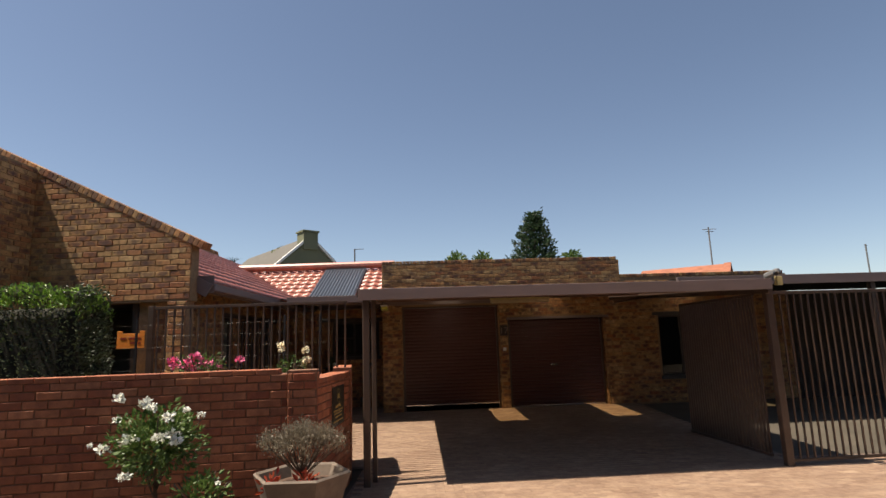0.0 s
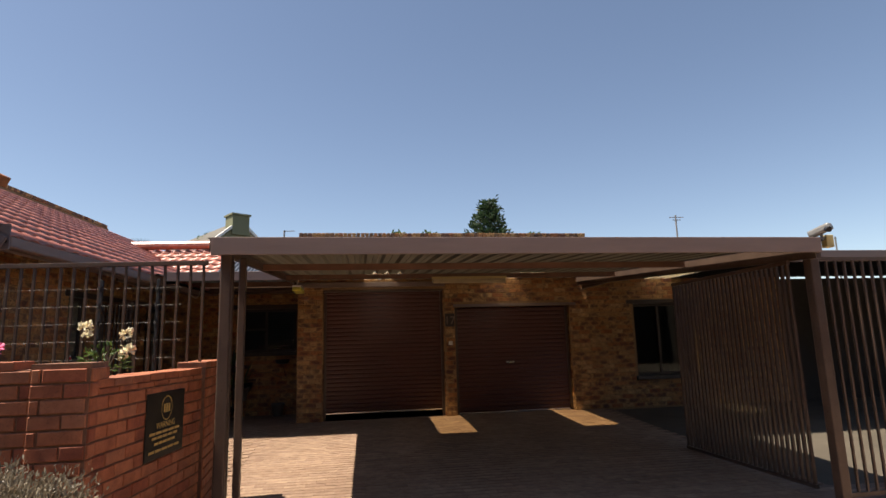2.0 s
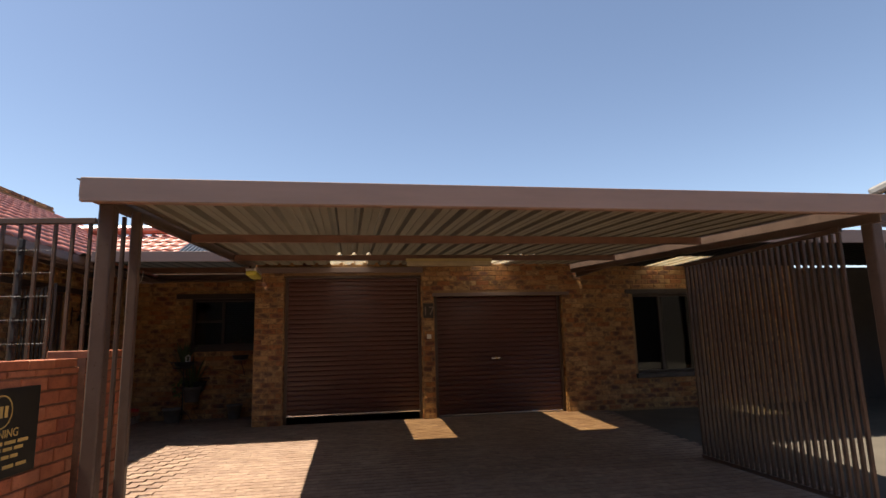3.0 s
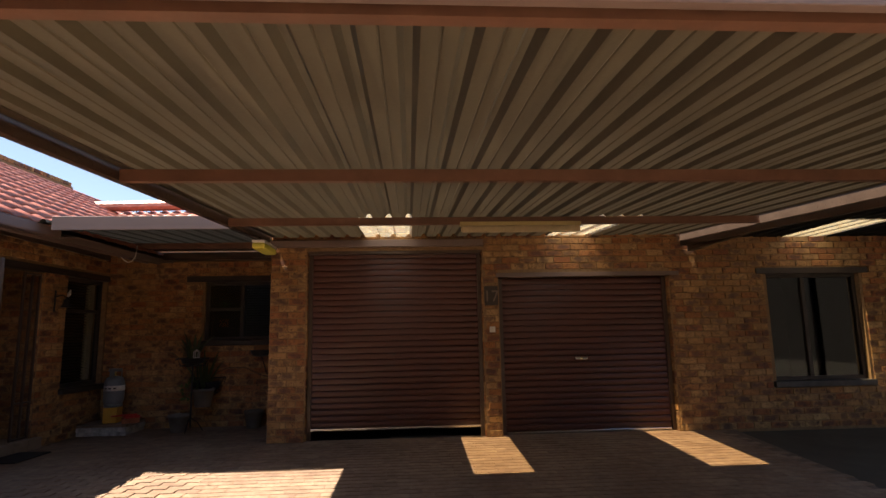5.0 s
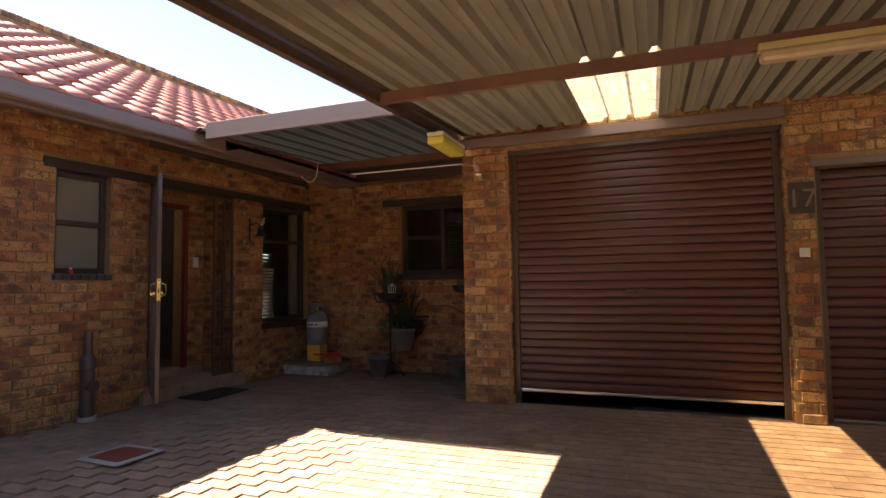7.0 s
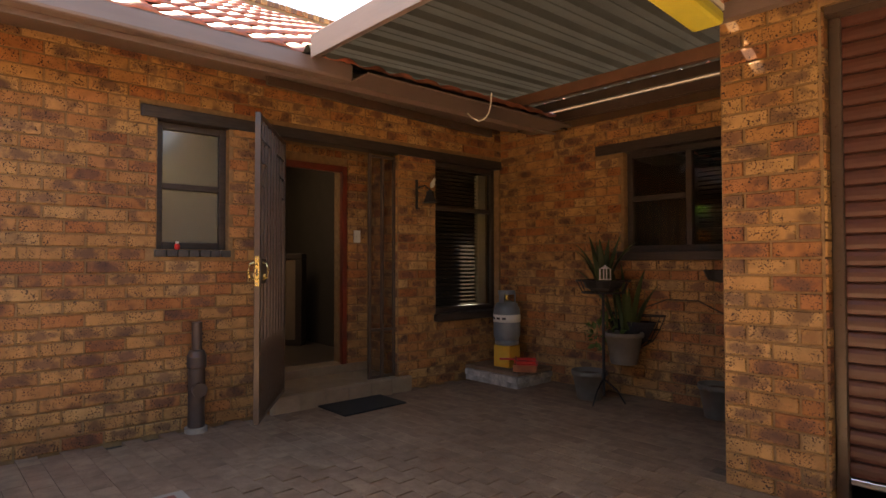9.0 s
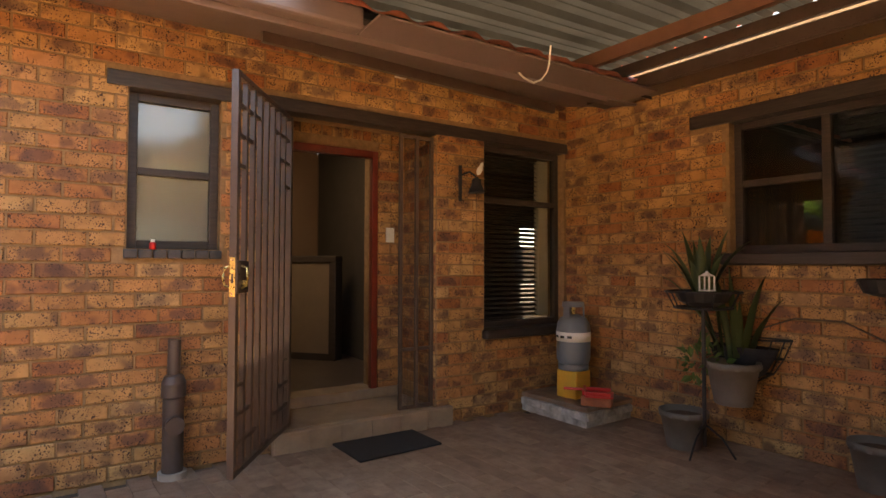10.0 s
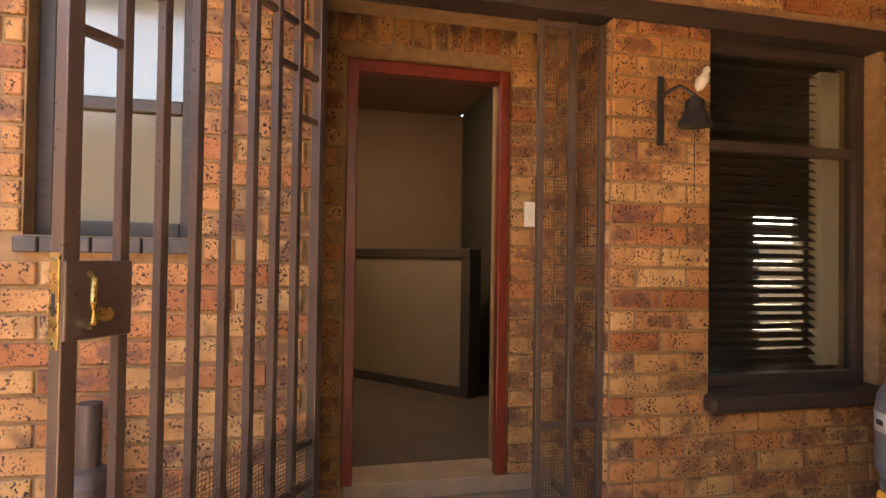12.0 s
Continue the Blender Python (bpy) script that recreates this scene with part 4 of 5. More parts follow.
rose_bush("pink rose bush in bloom behind the garden wall", -2.95, 6.75, 0.8, 1.31, 0.30, 380, pinks, ROSEP, 24)
rose_bush("cream rose bush in bloom behind the bar fence", -2.05, 7.4, 0.6, 1.28, 0.18, 140, [(-0.12, -0.05, 0.28, 0.055), (-0.14, 0.0, 0.22, 0.04), (0.19, -0.03, 0.22, 0.055), (0.21, -0.03, 0.08, 0.065), (0.16, 0, 0.03, 0.04)], ROSEY, 34)
tagged(part("ground_bed", box((-9.0, 6.3, 0.3), (-1.62, 8.08, 1.02)), SOIL, None), "dark soil of the raised rose bed", "bed", "", "structure")
tagged(part("wall_bed", box((-1.62, 6.3, 0.3), (-1.57, 7.7, 1.02)), MORTAR_G, None), kind="structure")

# hedge
hedge = thing("hedge", "clipped green hedge with bare sides coloured as in shade", "hedge", pose(-5.6, 6.95, 1.0))
# near-black box fills the hedge, the shade between leaves put into its colour
part("dark_core", box((-2.4, -0.16, 0.0), (1.0, 0.16, 1.12), 0.15), plain("hedge_core_shade", (0.02, 0.02, 0.012), 0.9), hedge)
r = random.Random(8)
top, side = [], []
for i in range(14000):
    x, y, z = r.uniform(-2.6, 1.26), r.uniform(-0.34, 0.34), r.uniform(0, 1.40)
    f = r.random()
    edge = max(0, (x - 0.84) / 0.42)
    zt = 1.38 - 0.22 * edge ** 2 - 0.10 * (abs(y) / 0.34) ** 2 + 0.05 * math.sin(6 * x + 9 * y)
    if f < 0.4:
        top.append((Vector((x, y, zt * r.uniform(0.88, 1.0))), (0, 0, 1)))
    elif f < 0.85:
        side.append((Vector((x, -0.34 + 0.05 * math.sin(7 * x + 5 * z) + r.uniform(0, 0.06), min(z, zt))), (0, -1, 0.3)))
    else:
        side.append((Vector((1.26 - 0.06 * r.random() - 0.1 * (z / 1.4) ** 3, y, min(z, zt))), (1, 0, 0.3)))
# top leaves coloured sunlit, side leaves darker: light and shade put into colour
leaves("crown", top, 0.030, HEDGE_LIT, hedge, 5, "clipped top in a sunlit bright green")
leaves("side_foliage", side, 0.026, leaf_mat("hedge_shade", [(0, (0.035, 0.055, 0.02)), (1, (0.12, 0.14, 0.075))]), hedge, 6, "sparse grey green side, darkened as in shade")

# stone planter with a grey bush
pl = thing("stone_planter", "pale stone hexagonal planter in front of the garden wall", "planter", pose(-1.32, 5.15, -0.2) @ Matrix.Diagonal((0.95, 0.95, 0.82, 1)))
part("bowl", lathe([(0.24, 0.0), (0.26, 0.04), (0.40, 0.60), (0.46, 0.78), (0.44, 0.80), (0.41, 0.78), (0.36, 0.66), (0.0, 0.64)], 6), POTC, pl)
part("soil", lathe([(0.0, 0.645), (0.36, 0.65), (0.36, 0.67), (0.0, 0.69)], 12), SOIL, pl, "reddish soil")
bush = thing("grey_bush", "dry grey green bush growing in the stone planter", "shrub", pose(-1.32, 5.15, 0.355) @ Matrix.Diagonal((0.72, 0.72, 0.92, 1)))
st = tube([(0, 0, 0), (0.0, 0, 0.12)], 0.02)
rb = random.Random(77)
tips = []
for i in range(46):
    a = i * 2.4
    q = rb.uniform(0.25, 1.0)
    tip = Vector((0.50 * q * math.cos(a), 0.34 * q * math.sin(a), 0.36 + 0.14 * (1 - q) + rb.uniform(-0.04, 0.04)))
    tube([(0, 0, 0.05), tip * 0.45 + Vector((0, 0, 0.02)), tip], 0.006, 4, st)
    tips.append(tip)
part("woody_stem", st, BARK, bush, "bare branching stems")
pts = []
for tip in tips:
    for k in range(130):
        pts.append((tip + Vector((rb.gauss(0, 0.05), rb.gauss(0, 0.05), rb.gauss(0, 0.045))), (tip.x, tip.y, 0.8)))
leaves("foliage", pts, 0.013, GREYLF, bush, 9, "fine grey foliage", long=2.4)
redp = thing("red_leaf_plant", "small red leaved plant in the stone planter", "plant", pose(-1.42, 4.95, 0.355))
leaves("foliage", ball_points((-0.1, 0, 0.03), 0.09, 60, 3, 0.1) + ball_points((0.16, 0.05, 0.03), 0.09, 60, 4, 0.1), 0.03, REDLF, redp, 3, "", "", 2.5)

# ---- signs ----
def text_part(body, size, m, material, parent, depth=0.002):
    cu = bpy.data.curves.new("text", "FONT")
    cu.body, cu.size, cu.extrude, cu.align_x = body, size, depth, "CENTER"
    ob = bpy.data.objects.new("text", cu)
    me = bpy.data.meshes.new_from_object(ob)
    bpy.data.objects.remove(ob)
    o = finish("lettering", me, material, parent, "", "", False)
    o.matrix_basis = m @ pose(0, 0, 0, 90)
    return o


GOLD = plain("gold_print", (0.55, 0.38, 0.12), 0.5, var=0.05)
BLKP = plain("black_print", (0.012, 0.014, 0.012), 0.35, var=0.1)
sg = thing("warning_sign", "black warning plaque with gold print on the garden wall", "sign", WB @ pose(0.70, -0.012, 0.60))
part("plate", box((0, -0.006, 0), (0.62, 0, 0.46), 0.003), BLKP, sg)
ring = bmesh.new()
for i in range(28):
    a0, a1 = 2 * math.pi * i / 28, 2 * math.pi * (i + 1) / 28
    q = [ring.verts.new((0.31 + rr * math.cos(a), -0.0085, 0.34 + rr * math.sin(a))) for rr, a in ((0.088, a0), (0.088, a1), (0.08, a1), (0.08, a0))]
    ring.faces.new(q)
part("emblem_ring", ring, GOLD, sg)
for k, x in enumerate((0.275, 0.312, 0.35)):
    part("emblem_bar", box((x - 0.012, -0.009, 0.31), (x + 0.012, -0.0065, 0.37)), GOLD, sg)
text_part("WARNING", 0.062, pose(0.31, -0.0066, 0.205), GOLD, sg, 0.001)
for z, w in ((0.168, 0.5), (0.135, 0.42), (0.095, 0.34), (0.045, 0.5)):
    for j in range(5):
        a0 = 0.31 - w / 2 + j * w / 5
        part("print_bar", box((a0, -0.0085, z), (a0 + w / 5 * 0.82, -0.0065, z + 0.018)), GOLD, sg)

osg = thing("orange_sign", "orange board hanging on the electric fence wires", "sign", pose(-4.52, 7.66, 1.60))
part("board", box((0, -0.004, 0.0), (0.38, 0.004, 0.20), 0.003), ORANGE, osg)
for x in (0.0, 0.31):
    part("tab", box((x, -0.004, 0.2), (x + 0.07, 0.004, 0.235), 0.002), ORANGE, osg)
for z, x0, x1 in ((0.12, 0.05, 0.13), (0.12, 0.16, 0.33), (0.06, 0.18, 0.27), (0.055, 0.29, 0.33)):
    part("print_bar", box((x0, -0.0065, z), (x1, -0.0045, z + 0.028)), plain("orange_print", (0.35, 0.05, 0.02)), osg)

num = thing("house_number", "dark wooden plaque with house number 17", "sign", G @ pose(2.765, -0.012, 1.66))
part("plate", box((0.0, -0.012, 0.0), (0.18, 0.0, 0.25), 0.003), WOOD, num)
text_part("17", 0.21, pose(0.09, -0.0125, 0.05), plain("worn_number", (0.20, 0.15, 0.12)), num, 0.003)

# ---- electric fence wires ----
ef = thing("electric_fence", "thin electric fence wires on black stand-offs", "fence")
for z in (1.30, 1.45, 1.60, 1.75, 1.90):
    part("wire", tube([(-9.0, 7.60, z - 0.05), (-4.2, 7.62, z), (-1.5, 7.55, z)], 0.0006, 4), BLACK, ef)
for x in (-7.0, -4.22, -2.2, -1.72):
    part("stand_off", box((x - 0.012, 7.58, 1.02), (x + 0.012, 7.61, 1.98), 0.002), BLACK, ef)
for x in (-2.2, -1.72):
    for z in (1.30, 1.45, 1.60, 1.75, 1.90):
        part("insulator", cyl((x, 7.575, z - 0.02), (x, 7.575, z + 0.02), 0.014, 8), BLACK, ef)
part("post", box((-4.20, 7.82, 1.0), (-4.12, 7.89, 2.18), 0.004), STEEL, ef)

# ---- lamps and wall fittings ----
fl = thing("fluorescent_lamp", "long yellowed fluorescent batten under the carport roof", "lamp", G @ pose(2.30, -1.80, 2.345))
part("base", box((0, 0, 0.03), (1.24, 0.06, 0.07), 0.004), YELBOX, fl)
part("diffuser", box((0.01, -0.012, -0.035), (1.23, 0.072, 0.03), 0.02), plain("old_diffuser", (0.52, 0.42, 0.25), 0.4), fl, "yellowed diffuser")
bl = thing("bulkhead_lamp", "yellowed bulkhead lamp under the carport side beam", "lamp", G @ pose(0.0, -0.92, 2.33))
part("base", box((0.0, 0, 0.04), (0.15, 0.56, 0.07), 0.004), WHITE, bl)
part("bracket", box((0.01, 0.20, 0.071), (0.05, 0.36, 0.14), 0.003), STEEL, bl, "brown steel bracket")
part("diffuser", box((0.0, 0.0, -0.03), (0.15, 0.56, 0.04), 0.02), YELLOWD, bl, "yellowed diffuser")
cm = thing("security_camera", "grey security camera on the carport corner", "camera", G @ pose(5.55, -5.98, 2.24))
part("housing", box((-0.06, -0.13, 0.04), (0.03, 0.08, 0.11), 0.02, None, pose(0, 0, 0, -18, 0, 25)), CAMG, cm)
part("lens", cyl((-0.06, -0.16, 0.06), (-0.05, -0.12, 0.07), 0.026, 14), BLACK, cm)
part("bracket", cyl((0.0, 0.0, -0.02), (0.0, 0.0, 0.06), 0.015), CAMG, cm)
jb = thing("junction_box", "yellowed junction box beside the camera", "box", G @ pose(5.60, -5.98, 2.16))
part("lid", box((0, 0, 0), (0.08, 0.07, 0.12), 0.006), YELBOX, jb)


def switch(m, label, w=0.075, h=0.12):
    s = thing("light_switch", label, "switch", m)
    part("plate", box((-w / 2, -0.012, 0), (w / 2, 0, h), 0.004), WHITE, s)
    part("rocker", box((-0.012, -0.017, h * 0.35), (0.012, -0.012, h * 0.65), 0.002), WHITE, s)


switch(INNER @ pose(12.87, -0.009, 1.37), "white light switch beside the front door")
switch(G @ pose(2.86, -0.009, 1.31), "white light switch on the pier between the roller doors", 0.075, 0.075)

bell = thing("bell", "black iron wall bell with a small white bird", "bell", WEST @ pose(13.27, -0.008, 1.66))
part("backplate", box((-0.075, -0.012, 0.02), (-0.045, 0, 0.30), 0.004), BLACK, bell)
part("arm", tube([(-0.06, -0.01, 0.22), (-0.03, -0.09, 0.24), (0.02, -0.11, 0.20)], 0.008), BLACK, bell)
part("bell_cup", lathe([(0.065, 0.0), (0.06, 0.015), (0.04, 0.06), (0.035, 0.10), (0.01, 0.12)], 16, None, pose(0.02, -0.11, 0.08)), BLACK, bell)
part("cord", tube([(0.02, -0.11, 0.08), (0.02, -0.11, -0.22)], 0.002, 4), BLACK, bell)
bird = part("bird", lathe([(0.0, 0.0), (0.018, 0.02), (0.024, 0.05), (0.012, 0.085), (0.014, 0.10), (0.0, 0.118)], 10, None, pose(0.03, -0.11, 0.215, 0, 25)), WHITE, bell, "white metal bird")

# ---- security gates ----
gt = thing("security_gate", "brown steel security gate standing open at the entrance", "gate", pose(-4.36, 11.88, 0.16, 0, 0, -34.0))
GW, GH = 0.90, 1.97
for x in (0.0, GW - 0.035):
    part("stile", box((x, -0.018, 0), (x + 0.035, 0.018, GH), 0.003), STEEL, gt)
for z in (0.0, GH - 0.03):
    part("rail", box((0.035, -0.016, z), (GW - 0.035, 0.016, z + 0.03), 0.003), STEEL, gt)
xs = [0.035 + (GW - 0.07) * k / 8 for k in range(1, 8)]
for x in xs:
    part("bar", box((x - 0.011, -0.013, 0.03), (x + 0.011, 0.013, GH - 0.03), 0.002), STEEL, gt)
lad = [0.018] + xs + [GW - 0.018]
for base_z in ((GH - 0.17, GH - 0.32, GH - 0.47), (0.14, 0.28, 0.42)):
    for i, z in enumerate(base_z):
        for a0, a1 in ((0, 3 - i), (5 + i, 8)):
            for k in range(a0, a1):
                part("cross_piece", box((lad[k] + 0.011, -0.010, z), (lad[k + 1] - 0.011, 0.010, z + 0.02), 0.002), STEEL, gt)
me_bm = bmesh.new()
for i in range(66):
    x = 0.03 + i * 0.0128
    box((x, 0.0155, 0.03), (x + 0.0015, 0.017, 0.52), 0, me_bm)
for i in range(38):
    z = 0.03 + i * 0.0128
    box((0.03, 0.0172, z), (GW - 0.03, 0.0187, z + 0.0015), 0, me_bm)
part("wire_mesh", me_bm, STEEL, gt, "fine wire mesh on the lower half", "stuff")
lk = part("lock_case", box((GW - 0.15, -0.02, 0.88), (GW - 0.002, 0.024, 1.04), 0.004), STEEL, gt)
part("lock_plate", box((GW + 0.001, -0.014, 0.865), (GW + 0.004, 0.014, 1.055), 0.001), BRASS, lk, "brass lock plate")
part("latch_slot", box((GW + 0.0041, -0.005, 0.93), (GW + 0.0046, 0.005, 0.975)), BLACK, lk, "dark latch slot")
for z in (0.878, 1.042):
    part("screw", cyl((GW + 0.004, 0, z), (GW + 0.0055, 0, z), 0.005, 10), CHROME, lk)
part("cylinder", cyl((GW - 0.08, -0.04, 0.93), (GW - 0.08, 0.04, 0.93), 0.015, 12), BRASS, lk, "brass lock cylinder")
for s in (-1, 1):
    part("handle", tube([(GW - 0.05, s * 0.026, 1.015), (GW - 0.04, s * 0.054, 1.003), (GW - 0.032, s * 0.062, 0.96), (GW - 0.04, s * 0.054, 0.917), (GW - 0.05, s * 0.026, 0.905)], 0.006), BRASS, gt, "brass pull handle")
fx = thing("fixed_security_panel", "narrow fixed security panel with wire mesh beside the entrance", "gate", WEST @ pose(12.70, 0.03, 0.135))
for x in (0.0, 0.135, 0.262):
    part("bar", box((x, -0.013, 0), (x + 0.026, 0.013, 2.02), 0.003), STEEL, fx)
for z in (0.0, 0.42, 1.99):
    part("rail", box((0.027, -0.011, z), (0.134, 0.011, z + 0.025), 0.002), STEEL, fx)
    part("rail", box((0.162, -0.011, z), (0.261, 0.011, z + 0.025), 0.002), STEEL, fx)
mb = bmesh.new()
for i in range(20):
    box((0.02 + i * 0.0128, 0.0135, 0.0), (0.0214 + i * 0.0128, 0.0148, 2.0), 0, mb)
for i in range(154):
    box((0.01, 0.015, 0.01 + i * 0.0128), (0.28, 0.0163, 0.0114 + i * 0.0128), 0, mb)
part("wire_mesh", mb, STEEL, fx, "fine wire mesh", "stuff")

# ---- small things by the wall ----
pp = thing("drain_pipe", "brown painted waste pipe standing against the wall", "pipe", pose(-4.27, 11.21, 0.0))
part("lower_pipe", cyl((0, 0, 0), (0, 0, 0.52), 0.055, 36), PIPE_M, pp)
part("upper_pipe", cyl((0, 0, 0.52), (0, 0, 0.76), 0.034, 32), PIPE_M, pp)
part("collar", lathe([(0.056, 0.44), (0.064, 0.45), (0.064, 0.52), (0.05, 0.56), (0.036, 0.57)], 36), PIPE_M, pp)
part("base_collar", cyl((0, 0, 0), (0, 0, 0.035), 0.075, 18), CONC, pp, "cement base")
ac = part("access_cap", cyl((0.03, -0.0, 0.30), (0.075, -0.0, 0.30), 0.045, 16), PIPE_M, pp)
part("cap_ring", lathe([(0.030, 0.0), (0.05, 0.0), (0.05, 0.012), (0.030, 0.012)], 16, None, pose(0.076, 0, 0.30, 0, 90)), PIPE_M, ac)

dr = thing("drain_cover", "red painted drain cover in a cement surround", "drain cover", pose(-3.05, 10.67, 0.0, 0, 0, 2))
part("surround", box((-0.20, -0.19, 0.0), (0.20, 0.19, 0.006), 0.002), CONC, dr, "grey cement surround")
part("cover", box((-0.145, -0.135, 0.0065), (0.145, 0.135, 0.013), 0.002), plain("red_stoep_paint", (0.20, 0.05, 0.035), 0.5), dr, "faded red cover")
mt = thing("door_mat", "black doormat in front of the entrance step", "door mat", pose(-4.17, 12.47, 0.001, 0, 0, 3))
part("mat_surface", box((-0.24, -0.30, 0.0), (0.24, 0.30, 0.014), 0.005), RUBBER, mt)

slabm = pose(-4.36, 13.82, 0, 0, 0, 3)
sl = thing("brick_plinth", "low whitewashed brick plinth in the alcove corner", "plinth", slabm)
part("top", box((0, 0, 0.115), (0.68, 0.54, 0.15), 0.006), PAVE_P, sl, "brown paver top")
part("edge", box((0.004, 0.004, 0.0), (0.67, 0.53, 0.11), 0.004), plain("flaked_whitewash", (0.45, 0.41, 0.37), 0.9, var=0.5, scale=12, bumps=0.8), sl, "flaked white edge")
for i in range(3):
    part("brick", box((0.006 + i * 0.225, -0.012, 0.055), (0.222 + i * 0.225, 0.0, 0.108), 0.004), plain("chipped_white", (0.48, 0.44, 0.40), 0.9, var=0.45, scale=14, bumps=0.8), sl)
    part("brick", box((0.675, 0.006 + i * 0.175, 0.055), (0.69, 0.172 + i * 0.175, 0.108), 0.004), plain("chipped_white", (0.48, 0.44, 0.40), 0.9, var=0.45, scale=14, bumps=0.8), sl)
cr = thing("yellow_crate", "yellow plastic block carrying the gas cylinder", "crate", pose(-4.0, 14.05, 0.151, 0, 0, 8))
part("body", box((-0.095, -0.095, 0), (0.095, 0.095, 0.215), 0.012), YELLOW, cr)
gc = thing("gas_cylinder", "grey gas cylinder with a white label band", "gas cylinder", pose(-4.0, 14.05, 0.367) @ Matrix.Diagonal((0.84, 0.84, 1, 1)))
part("foot_ring", lathe([(0.135, 0.0), (0.14, 0.0), (0.14, 0.05), (0.13, 0.05)], 24), GAS, gc, "", "", True)
part("body", lathe([(0.05, 0.012), (0.13, 0.04), (0.155, 0.08), (0.158, 0.12), (0.158, 0.31), (0.150, 0.36), (0.12, 0.405), (0.06, 0.425), (0.03, 0.43)], 28), GAS, gc, "", "", True)
part("label_band", lathe([(0.1585, 0.225), (0.1605, 0.225), (0.1605, 0.298), (0.1585, 0.298)], 28), WHITE, gc, "white printed band", "", True)
for a in range(-150, 40, 26):
    q = pose(0, 0, 0, 0, 0, a)
    part("print_mark", box((-0.022, -0.1635, 0.252), (0.022, -0.1615, 0.272), 0, None, q), BLACK if a > -60 else REDP, gc)
ring_bm = lathe([(0.094, 0.492), (0.103, 0.492), (0.100, 0.53), (0.092, 0.53)], 24)
for k in range(3):
    a = radians(35 + 120 * k)
    box((-0.036, -0.004, 0.395), (0.036, 0.004, 0.494), 0.002, ring_bm, pose(0.097 * math.cos(a), 0.097 * math.sin(a), 0, 0, 0, 35 + 120 * k + 90))
part("guard_ring", ring_bm, GAS, gc)
part("valve", cyl((0, 0, 0.43), (0, 0, 0.50), 0.018, 10), BRASS, gc, "brass valve")
part("handwheel", lathe([(0.0, 0.50), (0.028, 0.50), (0.03, 0.52), (0.0, 0.525)], 12), BLACK, gc)
hose = thing("gas_hose", "orange rubber gas hose curling on the wall", "hose", pose(0, 0, 0))
part("hose_line", tube([(-3.76, 14.385, 1.00), (-3.72, 14.37, 1.05), (-3.70, 14.37, 1.11), (-3.73, 14.385, 1.15)], 0.007, 8), plain("aged_orange_rubber", (0.30, 0.13, 0.05), 0.6), hose)
brk = thing("loose_brick", "loose brick lying on the plinth", "brick", pose(-3.70, 13.98, 0.151, 0, 0, 35))
part("block", box((-0.11, -0.05, 0), (0.11, 0.05, 0.07), 0.006), GARDEN_P, brk)
dp = thing("dustpan", "bright red plastic dustpan lying on the loose brick", "dustpan", pose(-3.71, 13.99, 0.222, 0, 0, 40))
part("pan", box((-0.08, -0.10, 0.0), (0.12, 0.10, 0.012), 0.005), REDP, dp)
part("rim", box((-0.10, -0.10, 0.013), (-0.08, 0.10, 0.05), 0.006), REDP, dp)
for s in (-0.10, 0.085):
    part("side_rim", box((-0.079, s, 0.013), (0.10, s + 0.015, 0.04), 0.005), REDP, dp)
part("handle", box((-0.24, -0.016, 0.03), (-0.101, 0.016, 0.048), 0.006), REDP, dp)


def pot(label, m, r, h, soil=True):
    p = thing("flower_pot", label, "flower pot", m, "pots in the alcove")
    part("bowl", lathe([(r * 0.68, 0), (r * 0.70, 0.01), (r * 0.94, h * 0.84), (r, h * 0.84), (r * 1.02, h), (r * 0.93, h), (r * 0.88, h * 0.85), (0, h * 0.84)], 24), TERRA, p, "", "", True)
    for k in range(10):
        part("rim_notch", box((-0.012, -r * 1.035, h * 0.86), (0.012, -r * 1.0, h * 0.97), 0.002, None, pose(0, 0, 0, 0, 0, k * 36)), TERRA, p)
    if soil:
        part("soil", lathe([(0, h * 0.841), (r * 0.87, h * 0.85), (r * 0.5, h * 0.9), (0, h * 0.88)], 16), SOIL, p)
    return p


def blade(bm, p, d, length, width, bend, lean):
    own = []
    d = Vector(d).normalized()
    s = Vector((-d.y, d.x, 0)).normalized()
    n = 6
    for i in range(n + 1):
        t = i / n
        c = Vector(p) + Vector((0, 0, 1)) * length * t * math.cos(lean * t) + d * (length * t * math.sin(lean * (0.5 + t * bend)))
        w = width * (1 - t ** 3) * (0.6 + 0.8 * t * (1 - t) * 2) / 2
        own.append((bm.verts.new(c - s * w), bm.verts.new(c + d * 0.006), bm.verts.new(c + s * w)))
    for a, b in zip(own, own[1:]):
        bm.faces.new((a[0], a[1], b[1], b[0]))
        bm.faces.new((a[1], a[2], b[2], b[1]))


pot("grey stone flower pot standing on the paving", G @ pose(-1.50, 1.12, 0), 0.15, 0.24)
pot("grey stone flower pot under the hanging basket", G @ pose(-0.50, 1.28, 0), 0.135, 0.25)
ps = thing("plant_stand", "black wrought iron plant stand with a basket ring", "plant stand", G @ pose(-1.32, 1.05, 0))
part("pole", cyl((0, 0, 0.06), (0, 0, 0.92), 0.012, 10), BLACK, ps)
for k in range(3):
    a = k * 2.094 + 0.5
    part("leg", tube([(0, 0, 0.20), (0.10 * math.cos(a), 0.10 * math.sin(a), 0.12), (0.17 * math.cos(a), 0.17 * math.sin(a), 0.005)], 0.007), BLACK, ps)
